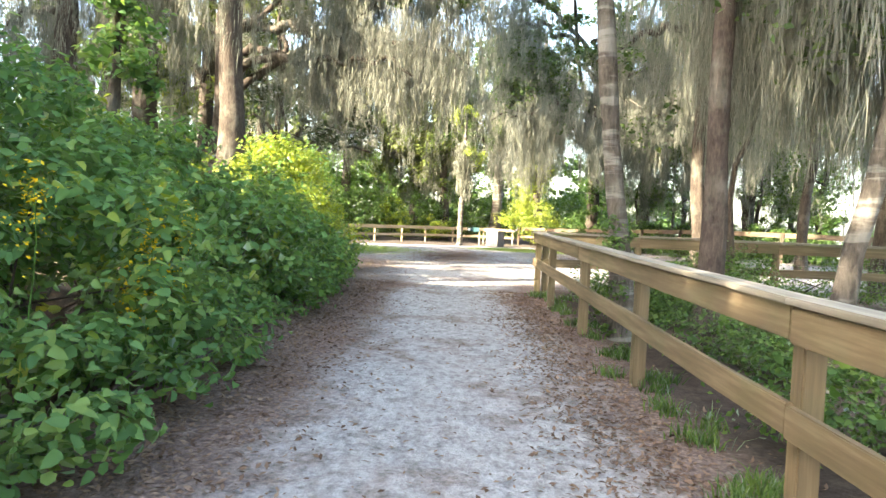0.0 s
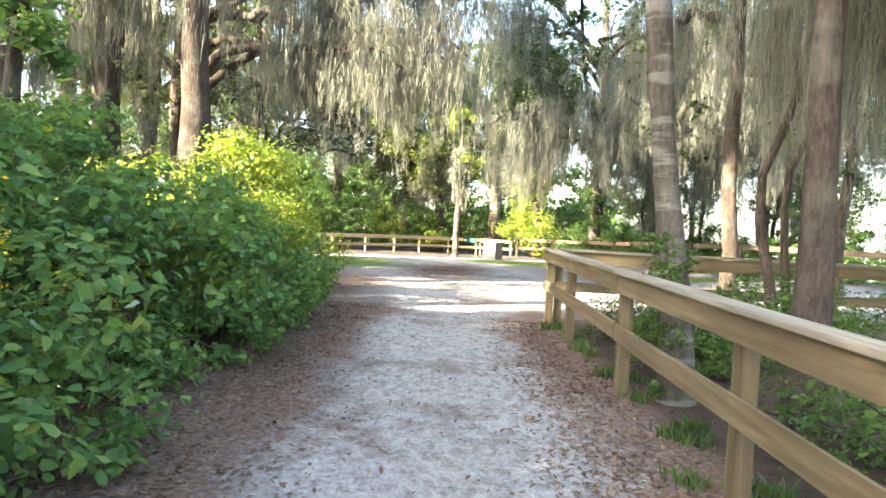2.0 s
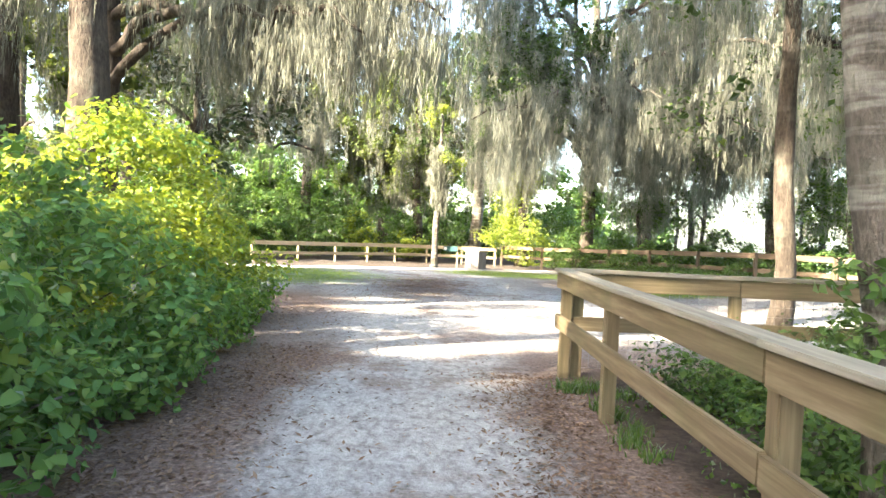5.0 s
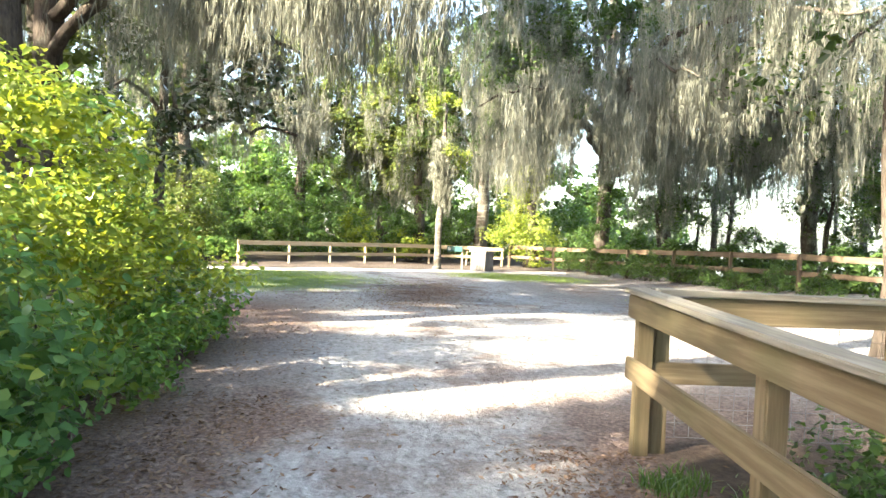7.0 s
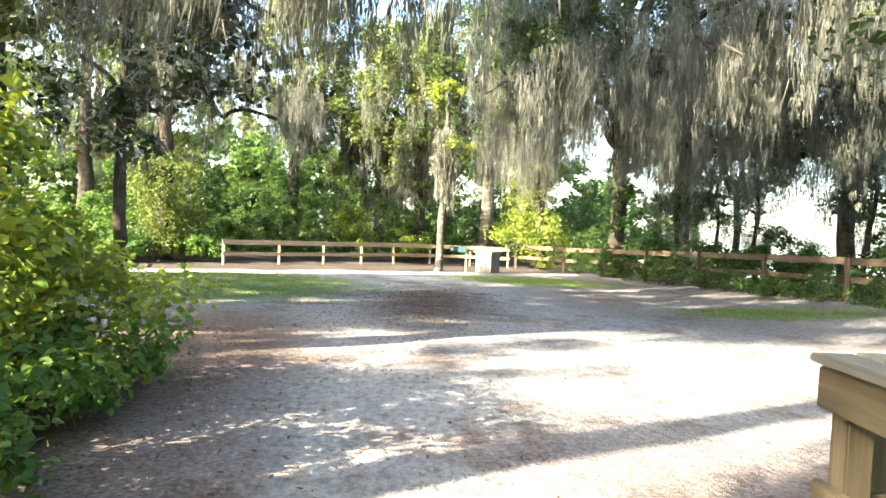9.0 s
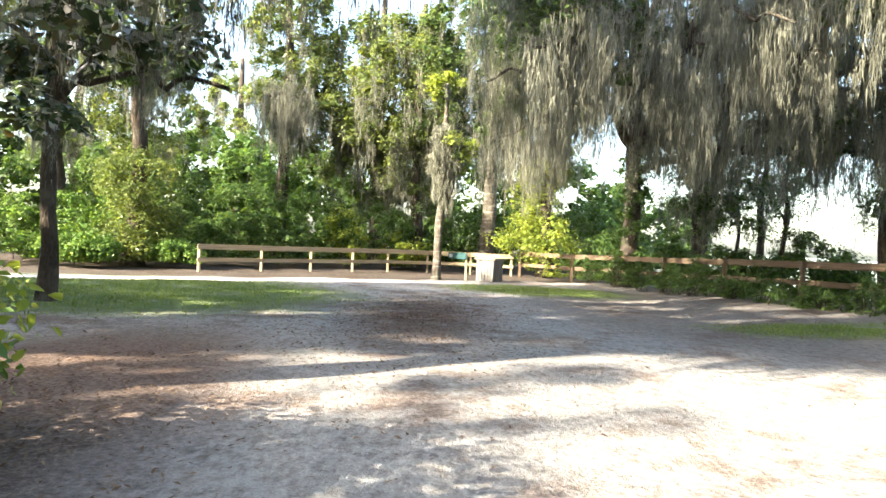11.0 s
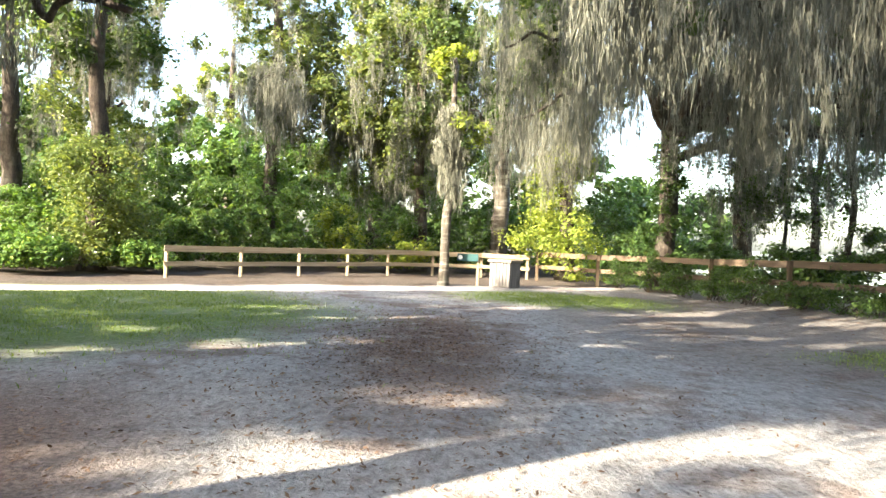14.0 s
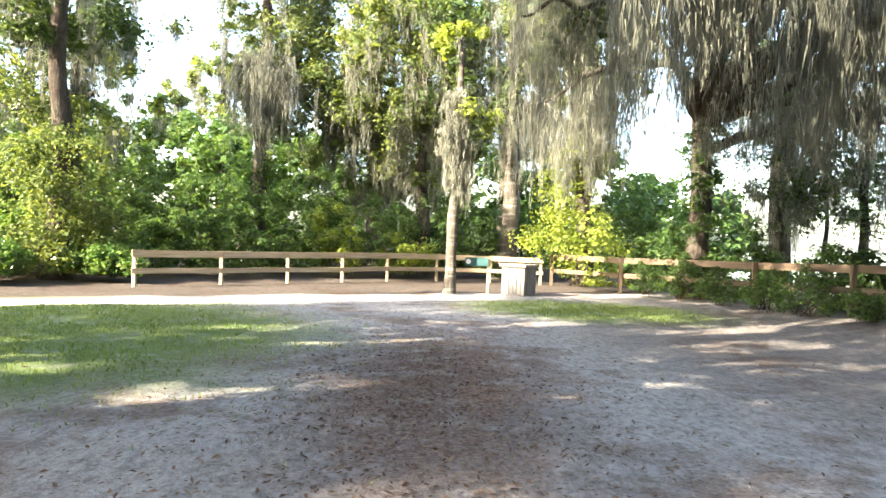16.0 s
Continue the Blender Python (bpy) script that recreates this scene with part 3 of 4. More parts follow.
# ---- fences ----
def fence_run(name, stops, label, top, board_h, board_t, rail_z, rail_h, post, mat_board, mat_cap, mat_post, cap=0.0, span=1, side=1, group="park fences", over=0.08, bases=None):
    """Posts at the stops (x, y); a top board, a lower rail and, if cap > 0, a flat cap, in boards that span some bays."""
    f = empty(name, (stops[0][0], stops[0][1], 0), label, "fence", group)
    n = len(stops)
    zs = [float(np.interp(y, (-6, 0, 3, 8, 12, 20, 34, 60), (-0.08, -0.065, -0.05, -0.02, 0.0, -0.03, -0.13, -0.2))) for x, y in stops] if bases is None else bases
    for i, (x, y) in enumerate(stops):
        p = part("post", board(top + 0.35 - cap, post, post, 0.008, 0.0), mat_post, f)
        lean = rng.normal(0, 0.008, 2)
        place(p, f, (x, y, zs[i] - 0.35), (x + lean[0], y + lean[1], zs[i] + top - cap))
    i = 0
    while i < n - 1:
        j = min(n - 1, i + span)
        a, b = Vector((*stops[i], zs[i])), Vector((*stops[j], zs[j]))
        d = (b - a).normalized()
        nrm = Vector((-d.y, d.x, 0)) * side
        a2 = a - d * (over if i == 0 else -0.002)
        b2 = b + d * (over if j == n - 1 else -0.002)
        off = nrm * (post / 2 + board_t / 2 + 0.002)
        ln = (b2 - a2).length
        z = top - cap - board_h / 2
        dz = rng.normal(0, 0.004)
        place(part("top_board", board(ln, board_t, board_h), mat_board, f), f, a2 + off + Vector((0, 0, z + dz)), b2 + off + Vector((0, 0, z - dz)))
        place(part("lower_rail", board(ln, board_t, rail_h), mat_board, f), f, a2 + off + Vector((0, 0, rail_z + dz)), b2 + off + Vector((0, 0, rail_z - dz)))
        if cap:
            co = nrm * (board_t * 0.5 + 0.026)
            place(part("cap_board", board(ln + 0.01, post + board_t + 0.018, cap), mat_cap, f, "weathered grey cap board"), f,
                  a2 + co + Vector((0, 0, top - cap / 2 + 0.003)), b2 + co + Vector((0, 0, top - cap / 2 + 0.003)))
        i = j
    return f


NEAR = [(1.56, 11.93), (1.56, 10.3), (1.56, 7.85), (1.56, 5.6), (1.56, 3.12), (1.56, 0.68), (1.56, -1.76), (1.56, -4.2)]
near = fence_run("wooden_fence", NEAR, "weathered two-rail timber fence beside the sandy path", 1.065, 0.15, 0.04, 0.55, 0.14, 0.1, MAT_RAIL, MAT_CAP, MAT_RAIL, 0.032, 2, -1,
                 bases=[0.0, -0.018, -0.055, -0.088, -0.112, -0.128, -0.14, -0.15])
BACK = [(1.70, 12.0), (3.3, 12.02), (5.7, 12.05), (8.1, 12.1), (10.5, 12.1)]
back = fence_run("wooden_fence", BACK, "weathered two-rail timber fence with wire mesh at the clearing", 1.07, 0.17, 0.04, 0.53, 0.14, 0.1, MAT_RAIL, MAT_CAP, MAT_RAIL, 0.04, 1, -1)


def wire_mesh(parent, a, b, z0, z1, step=0.1, r=0.0018):
    a, b = Vector(a), Vector(b)
    d = b - a
    vs, qs, cs, off = [], [], [], 0
    ln = d.length
    lines = [((a + d * (k * step / ln)) + Vector((0, 0, z0)), (a + d * (k * step / ln)) + Vector((0, 0, z1))) for k in range(int(ln / step) + 1)]
    lines += [(a + Vector((0, 0, z0 + k * step)), b + Vector((0, 0, z0 + k * step))) for k in range(int((z1 - z0) / step) + 1)]
    for p, q in lines:
        v, f, c = tube([p, q], [r, r], 4)
        vs.append(v), qs.append(f + off)
        off += len(v)
    tagged(mesh_object("wire_mesh", np.concatenate(vs) - np.array(parent.location), [np.concatenate(qs)], MAT_WIRE, parent, "thin galvanised wire mesh"), kind="stuff")


wire_mesh(back, (1.75, 12.09, 0), (10.4, 12.17, 0), 0.06, 0.98)

FAR = [(-7.15, 33.25), (-5.5, 34.6), (-4.05, 35.85), (-2.7, 37.05), (-1.45, 38.3), (0.1, 39.3), (1.9, 39.7), (3.6, 39.6)]
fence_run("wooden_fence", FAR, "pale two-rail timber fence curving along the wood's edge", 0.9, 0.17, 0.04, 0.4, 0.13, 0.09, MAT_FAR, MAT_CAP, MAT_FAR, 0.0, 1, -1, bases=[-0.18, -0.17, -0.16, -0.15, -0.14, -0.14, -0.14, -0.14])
RIGHT = [(3.9, 39.2), (5.6, 37.1), (6.8, 35.5), (7.75, 33.2), (8.65, 30.8), (9.5, 28.3), (10.3, 25.8), (11.4, 23.5), (13.2, 21.6)]
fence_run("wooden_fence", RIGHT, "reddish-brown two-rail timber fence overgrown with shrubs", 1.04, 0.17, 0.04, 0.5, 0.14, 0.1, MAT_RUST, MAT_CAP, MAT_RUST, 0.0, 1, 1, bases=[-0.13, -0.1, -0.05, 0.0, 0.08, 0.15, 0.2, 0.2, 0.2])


# ---- small built things ----
def slat_bin(x, y, turn):
    """A slatted timber bin enclosure with an overhanging lid."""
    b = empty("bin_enclosure", (0, 0, 0), "grey wooden slatted bin enclosure with brown lid", "bin")
    w, d, h = 0.68, 0.68, 0.76
    k = 6
    sw = w / k
    for face in range(4):
        for i in range(k):
            o = -w / 2 + sw * (i + 0.5)
            s = part("slat", board(h - 0.04, sw - 0.014, 0.022, 0.003, 0.0), MAT_BIN, b)
            e = w / 2 - 0.011
            s.matrix_basis = pose(0, 0, 0, 0, 0, 90 * face) @ pose(o, -e, h / 2, 0, -90, 0) @ pose(0, 0, 0, 90, 0, 0)
    core = part("liner", board(w - 0.08, w - 0.08, h - 0.08, 0.01, 0.0), MAT_OAK, b, "dark inner box")
    core.matrix_basis = pose(0, 0, h / 2)
    lid = part("lid", board(w + 0.12, d + 0.12, 0.07, 0.01, 0.0), MAT_BINTOP, b, "brown weathered lid")
    lid.matrix_basis = pose(0, 0, h + 0.035)
    b.matrix_basis = pose(x, y, -0.13, 0, 0, turn)
    return b


slat_bin(2.3, 35.0, -35)


def small_sign(x, y, z):
    s = empty("park_sign", (x, y, 0), "small dark green rectangular sign on a timber post", "sign")
    p = part("post", board(z + 0.45, 0.07, 0.07, 0.005, 0.0), MAT_FAR, s)
    p.matrix_basis = pose(0.42, 0.06, (z + 0.1 - 0.35) / 2, 0, -90, 0)
    pl = part("sign_panel", board(0.62, 0.025, 0.22, 0.004, 0.0), MAT_SIGN, s, "dark green panel")
    pl.matrix_basis = pose(0.1, 0.0, z)
    bm = bmesh.new()
    bmesh.ops.create_circle(bm, cap_ends=True, radius=0.065, segments=20)
    bmesh.ops.solidify(bm, geom=bm.faces, thickness=0.004)
    disc = part("sign_emblem", bm, MAT_WHITE, s, "round white emblem")
    disc.matrix_basis = pose(-0.12, -0.016, z, 90, 0, 0)


small_sign(1.05, 34.9, 0.72)

# ---- hedge beside the path ----
HEDGE = "dense green vine-covered hedge beside the path"
shrub([(-2.95, 1.2, 0.8, 1.1, 1.7, 0.9), (-3.9, 1.6, 1.6, 0.9, 1.5, 1.1)], 620, 12, 0.085, MAT_HEDGE, HEDGE, 0.17, True, 12, extra=(0.1, 0.1, MAT_SUNBUSH))
shrub([(-2.45, 4.6, 0.7, 0.9, 1.6, 0.75), (-3.4, 4.9, 1.4, 0.95, 1.6, 0.95), (-4.6, 5.2, 1.9, 1.0, 1.4, 0.9)], 1150, 15, 0.074, MAT_HEDGE, HEDGE, 0.16, True, 16, extra=(0.12, 0.1, MAT_SUNBUSH))
shrub([(-2.45, 7.6, 0.7, 0.95, 1.5, 0.75), (-3.35, 7.7, 1.2, 0.9, 1.5, 0.85), (-4.4, 7.8, 1.6, 0.9, 1.4, 0.75)], 1050, 14, 0.074, MAT_HEDGE, HEDGE, 0.16, True, 16, extra=(0.1, 0.1, MAT_SUNBUSH))
shrub([(-2.65, 10.3, 0.65, 0.9, 1.5, 0.7), (-3.5, 10.3, 1.05, 0.9, 1.5, 0.75)], 820, 13, 0.072, MAT_HEDGE, "green leafy hedge with small vine leaves", 0.16, True, 14, extra=(0.2, 0.09, MAT_SUNBUSH))
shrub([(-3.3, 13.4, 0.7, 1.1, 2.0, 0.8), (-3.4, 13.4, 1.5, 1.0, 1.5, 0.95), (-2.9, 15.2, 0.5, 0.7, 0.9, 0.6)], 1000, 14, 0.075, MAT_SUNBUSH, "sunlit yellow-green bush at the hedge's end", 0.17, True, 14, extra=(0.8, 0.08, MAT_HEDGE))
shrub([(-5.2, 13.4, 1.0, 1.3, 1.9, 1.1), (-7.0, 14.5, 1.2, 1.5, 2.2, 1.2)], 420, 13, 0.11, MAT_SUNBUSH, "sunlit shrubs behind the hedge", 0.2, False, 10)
shrub([(-6.5, 6.8, 1.4, 1.5, 3.0, 1.6)], 420, 13, 0.12, MAT_HEDGE, "tall green shrubs behind the hedge", 0.22, False, 10)

shrub([(-1.95, 3.6, 0.22, 0.5, 1.3, 0.3), (-1.9, 5.8, 0.25, 0.45, 1.2, 0.32)], 330, 12, 0.07, MAT_HEDGE, "low creeping vines at the hedge's foot", 0.12, True, 8)
shrub([(-1.95, 8.2, 0.25, 0.45, 1.3, 0.32), (-2.05, 10.4, 0.28, 0.45, 1.2, 0.34)], 300, 12, 0.07, MAT_HEDGE, "low creeping vines at the hedge's foot", 0.12, True, 8)
shrub([(-2.3, 12.6, 0.3, 0.5, 1.3, 0.36), (-2.5, 14.8, 0.3, 0.5, 1.0, 0.34)], 260, 12, 0.07, MAT_VINE, "low creeping vines at the hedge's foot", 0.12, True, 8)
shrub([(-2.25, 1.6, 0.3, 0.6, 1.2, 0.4)], 200, 12, 0.08, MAT_HEDGE, "low creeping vines at the hedge's foot", 0.14, True, 8)


def goldenrod(x, y, h):
    """A leafy stem with a plume of small yellow flowers."""
    g = empty("goldenrod", (x, y, 0), "wild stem with small yellow flower plumes in the hedge", "wildflower", "yellow wildflowers")
    limb("stem", (x, y, 0), (x + 0.06, y - 0.05, h), 0.006, 0.003, g, MAT_VINE, 4, 0, 0.03, 5, 0.0)
    c = np.array([x + 0.05, y - 0.05, h - 0.1]) + rng.normal(0, 1, (110, 3)) * np.array([0.05, 0.05, 0.12])
    add_leaves("flower_plume", g, c, 0.025, MAT_YELLOW)


for x, y, h in ((-1.75, 4.25, 1.05), (-1.7, 4.4, 0.9), (-1.78, 4.1, 0.8), (-1.85, 5.0, 1.2), (-2.05, 3.6, 1.3)):
    goldenrod(x, y, h)

# narrow evergreen behind the hedge
tree((-4.45, 9.1), 6.5, 0.1, "narrow dark evergreen draped with vines", vine=(0.8, 6.6, 0.55, 3500, MAT_HEDGE), jitter=0.04)

# ---- trees of the lane ----
tree((-5.1, 15.5), 13, 0.33, "tall oak with rough bark and hanging moss", [(-5.5, 15.5, 9.5, 3.5, 3.5, 2.5), (-3.6, 17, 7.5, 1.6, 1.8, 1.2)], 110, 16, 0.13, MAT_SUNLEAF,
     moss=90, moss_len=2.2, curtains=[(-5.2, 15.6, 6.8, -8.2, 16.4, 7.2, 110, 2.8), (-4.9, 15.8, 6.6, -2.6, 18.0, 6.6, 60, 2.2)])
tree((-9.3, 16.2), 12, 0.34, "mossy oak behind the hedge", [(-9.5, 16, 8.5, 3.2, 3.2, 2.6)], 80, 16, 0.15, MAT_SUNLEAF, moss=110, moss_len=2.4,
     curtains=[(-9, 16.4, 6.4, -6.8, 17.2, 6.0, 100, 2.8), (-9.4, 16.0, 5.6, -11.6, 17.0, 5.2, 70, 2.4)])
# last three crown parts are added overhead to shade the clearing
tree((-8.0, 22.0), 13, 0.3, "mossy oak at the clearing's edge", [(-8, 22, 9, 3.2, 3.2, 2.8), (-8.5, 21, 5.6, 2.0, 2.0, 1.5), (-3.6, 25.0, 11.4, 3.4, 2.6, 1.7), (-4.8, 22.6, 8.8, 2.2, 2.2, 1.1), (-6.0, 26.0, 9.0, 2.2, 2.0, 1.1)], 700, 16, 0.16, MAT_SUNLEAF, moss=210, moss_len=2.4)
# bough of the lane oak that hangs its moss over the path
# its topmost crown part is added above the view to cast shade
tree((-6.6, 19.4), 12, 0.3, "oak with a long bough of grey moss over the path", [(-3.0, 18.0, 7.8, 3.2, 2.2, 1.4), (-0.8, 17.2, 7.2, 1.6, 1.6, 0.9), (-3.4, 20.8, 11.2, 3.2, 2.2, 1.7)], 600, 15, 0.13,
     moss=90, moss_len=2.6, curtains=[(-3.6, 17.6, 5.7, 0.3, 16.6, 4.9, 210, 2.3), (-3.8, 17.0, 5.0, -1.0, 16.2, 4.5, 120, 1.9), (-3.6, 19.0, 6.0, 0.2, 18.6, 5.2, 170, 2.4), (-3.2, 18.4, 7.4, 0.6, 17.4, 7.0, 170, 2.6), (-4.4, 18.6, 5.2, -2.4, 20.6, 4.6, 60, 1.8)], moss_per=30, width=0.022, floor=2.6, drop=0.55, moss_r=0.16)
# lit trees in the wood behind the hedge, in the paler sunlit leaf colour
for x, y, lm in ((-11.5, 22.5, MAT_SUNLEAF), (-10.0, 24.8, MAT_SUNLEAF), (-14.0, 23.5, MAT_SUNLEAF), (-12.0, 39.5, MAT_SUNLEAF), (-19.0, 37.0, MAT_SUNLEAF)):
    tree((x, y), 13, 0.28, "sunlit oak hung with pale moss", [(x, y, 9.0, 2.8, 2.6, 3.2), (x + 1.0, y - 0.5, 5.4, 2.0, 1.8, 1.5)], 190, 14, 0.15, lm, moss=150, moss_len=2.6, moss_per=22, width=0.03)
# added oak whose high crown, above the view, keeps the moss of the clearing in shade
tree((-8.9, 19.6), 17, 0.4, "very tall added oak, its high crown shading the moss", [(-4.0, 18.2, 14.6, 4.0, 2.6, 2.2), (-4.0, 22.8, 14.6, 4.0, 2.6, 2.2), (-0.8, 20.6, 12.9, 3.0, 3.0, 1.6), (-3.6, 26.5, 14.2, 3.4, 2.4, 2.0), (-4.5, 20.2, 11.2, 2.8, 2.4, 1.3), (-2.2, 22.8, 10.9, 2.0, 2.0, 1.1)], 1000, 14, 0.25, spread=0.4)
# unseen oak, added so that its crown shades the lake-side moss
tree((-8.6, 8.4), 14, 0.35, "unseen tall oak behind the hedge, added for shade", [(-6.6, 9.0, 12.4, 3.2, 2.6, 1.5), (-3.6, 10.6, 12.2, 2.6, 2.2, 1.3)], 380, 13, 0.25, spread=0.4)
# unseen row added beside the hedge to keep sun off the lane
for y in (-2.2, 0.8, 3.5):
    tree((-8.8, y), 12.5, 0.26, "unseen leafy oak added to shade the lane", [(-8.4, y, 6.1, 1.9, 1.9, 2.0), (-8.3, y + 0.2, 11.4, 2.3, 2.0, 1.3)], 330, 13, 0.24, spread=0.36)
# magnolia with big glossy leaves
mag = tree((-5.9, 22.6), 9, 0.13, "magnolia with large glossy leaves", [(-5.4, 22, 6.0, 1.8, 1.8, 1.6), (-3.4, 21.2, 3.9, 1.5, 0.9, 0.8), (-2.5, 20.7, 3.1, 0.8, 0.7, 0.6), (-6.8, 22.2, 4.2, 1.5, 1.4, 1.2), (-3.4, 18.9, 3.7, 1.0, 0.9, 0.6), (-4.4, 20.4, 3.3, 1.3, 1.0, 0.9)],
           200, 14, 0.17, MAT_MAGNOLIA, moss=45, moss_len=1.4, spread=0.26, curtains=[(-5.55, 22.1, 6.4, -5.6, 22.15, 2.6, 34, 1.2)], drop=0.2, core=1.15)

# trees behind the near fence
tree((1.98, 7.72), 10, 0.118, "slender tree with pale ringed bark behind the fence", [(1.4, 9.4, 7.8, 2.6, 2.6, 1.8)], 300, 15, 0.1, moss=120, moss_len=2.4, lean=(-1.0, 0.2), bark=MAT_RING, jitter=0.05,
     vine=(0.1, 2.0, 0.17, 700, MAT_UNDER))
tree((2.6, 6.98), 12, 0.125, "pine with reddish scaly bark and pale lichen", [(3.4, 7.6, 6.6, 2.0, 2.0, 1.6), (3.6, 6.6, 3.6, 0.8, 0.9, 0.7)], 300, 15, 0.09, moss=60, moss_len=2.2, bark=MAT_PINE, jitter=0.03, floor=0.8, width=0.012, moss_per=52,
     curtains=[(3.0, 7.2, 4.6, 4.8, 6.4, 4.0, 100, 2.6), (3.2, 6.8, 3.6, 5.2, 7.6, 3.2, 90, 2.1), (2.9, 7.6, 4.1, 3.9, 9.6, 3.8, 80, 2.0), (2.8, 6.6, 4.4, 3.4, 5.6, 4.2, 60, 2.2)], drop=0.35)
tree((3.12, 5.7), 11, 0.1, "leaning slim tree beside the fence", [(4.2, 6.2, 8.0, 2.4, 2.4, 2.0)], 240, 15, 0.09, moss=80, moss_len=2.2, width=0.014, moss_per=42, lean=(1.3, 0.3), bark=MAT_RING)
tree((4.15, 10.5), 9, 0.065, "dark crooked oak sapling with leaning stem", [(3.4, 11.2, 7.2, 2.2, 2.2, 1.6)], 240, 15, 0.11, moss=80, moss_len=1.8, lean=(-1.0, 0.4), jitter=0.25)
tree((4.7, 11.2), 9, 0.055, "dark crooked oak stem hung with moss", [(5.6, 11.6, 7.2, 2.4, 2.2, 1.6)], 240, 15, 0.11, moss=90, moss_len=2.0, lean=(0.8, 0.5), jitter=0.25)
for x, y, n1, z0 in ((6.2, 8.8, 130, 0.7), (8.4, 13.4, 110, 1.0), (5.4, 15.2, 90, 2.2), (9.6, 18.6, 90, 2.0), (7.6, 5.0, 90, 0.7), (10.5, 9.5, 80, 0.8)):
    tree((x, y), 11, 0.16, "mossy tree by the lake shore", [(x, y, 8, 3.0, 3.0, 2.2), (x - 0.3, y, 4.8, 2.2, 2.2, 1.7), (x + 0.3, y + 0.4, 2.9 if y < 14 else 6.5, 1.6, 1.6, 0.9)], 340, 17, 0.085, moss=n1, moss_len=2.2, floor=z0, moss_r=0.15, moss_per=34, width=0.016,
         curtains=[(x - 0.4, y, 5.6, x - 2.2, y + 0.9, 5.0, 50, 2.0), (x + 0.3, y, 4.6, x + 1.9, y + 1.0, 4.0, 50, 1.8)])

# ---- the great moss tree of the clearing ----
BOUGHS = []
for ax, ay, az, bx, by, bz, c, ln in ((4.4, 28.0, 7.0, 1.3, 25.8, 6.0, 62, 2.2), (4.0, 27.0, 8.6, 1.6, 24.6, 8.2, 50, 2.2), (5.0, 28.0, 6.2, 6.2, 23.0, 5.2, 66, 2.0), (5.2, 27.0, 8.4, 8.6, 22.4, 7.6, 60, 2.4),
                                      (6.4, 29.5, 6.6, 10.6, 25.4, 5.4, 66, 2.0), (6.8, 29.0, 8.8, 11.6, 24.6, 8.2, 55, 2.4), (5.0, 31.0, 6.8, 1.5, 30.0, 5.6, 66, 2.4), (4.6, 31.5, 8.8, 1.2, 31.5, 8.4, 50, 2.4),
                                      (4.4, 33.0, 5.6, 2.2, 34.2, 4.6, 44, 2.2), (8.6, 31.5, 5.6, 12.4, 29.5, 4.8, 60, 1.8), (8.8, 32.0, 8.0, 13.4, 30.0, 7.6, 50, 2.4), (7.0, 28.0, 5.2, 9.4, 23.8, 4.6, 50, 1.5),
                                      (3.6, 26.6, 5.4, 3.4, 23.2, 5.2, 50, 1.8), (9.0, 27.0, 7.4, 13.6, 23.6, 6.6, 60, 2.4), (6.6, 34.4, 5.4, 9.6, 33.0, 4.4, 50, 1.8), (7.4, 33.0, 4.6, 11.6, 31.6, 4.0, 44, 1.5), (2.8, 26.0, 9.6, 0.6, 22.6, 9.0, 40, 2.6), (7.0, 25.0, 9.8, 12.0, 21.0, 9.0, 50, 2.6), (9.4, 29.0, 4.8, 13.2, 26.2, 4.2, 46, 1.9), (6.0, 24.6, 6.6, 9.8, 20.2, 6.0, 70, 2.2), (7.4, 26.6, 7.0, 12.2, 22.6, 5.6, 60, 2.0), (9.8, 31.6, 4.4, 13.8, 29.2, 3.8, 40, 1.8),
                                      (4.2, 26.6, 5.3, 1.9, 24.2, 4.9, 50, 1.9), (5.4, 26.2, 5.2, 4.8, 23.4, 4.9, 50, 1.8), (7.4, 27.0, 5.2, 7.2, 23.8, 4.9, 60, 1.9), (9.6, 27.4, 5.2, 10.6, 24.0, 4.9, 60, 1.9), (8.4, 30.2, 5.4, 6.2, 28.4, 4.8, 60, 1.8), (11.0, 30.4, 5.6, 9.2, 27.8, 5.0, 60, 1.9)):
    BOUGHS.append((ax, ay, az, bx, by, bz, int(c * 1.2), ln * 1.15))
# the two highest crown parts are added overhead to shade the moss
tree((7.4, 36.0), 14, 0.34, "broad live oak hung with long grey moss", [(6.0, 28, 9.8, 5.0, 4.4, 1.6), (2.4, 27.0, 7.4, 1.5, 2.2, 1.6), (9.5, 29, 8.4, 3.5, 3.5, 1.6), (2.6, 31.5, 7.4, 1.6, 2.0, 2.2), (8.2, 24.5, 7.0, 2.2, 1.8, 1.2),
     (9.6, 27.2, 4.6, 1.7, 1.4, 0.7), (4.4, 25.5, 6.6, 1.6, 1.4, 1.0), (12.0, 27.0, 6.2, 1.8, 1.8, 1.4), (3.2, 22.4, 10.9, 3.8, 2.6, 1.2), (7.6, 23.6, 11.4, 3.6, 2.6, 1.2), (3.0, 25.2, 5.4, 1.0, 1.2, 0.9), (6.6, 26.0, 5.8, 1.4, 1.2, 0.8), (10.6, 24.6, 5.6, 1.5, 1.2, 0.9)], 2600, 15, 0.11, moss=240, moss_len=2.2, moss_per=37, width=0.023, floor=2.0, curtains=BOUGHS, drop=0.8, moss_r=0.17, vine=(0.1, 6.0, 0.8, 5000, MAT_UNDER))
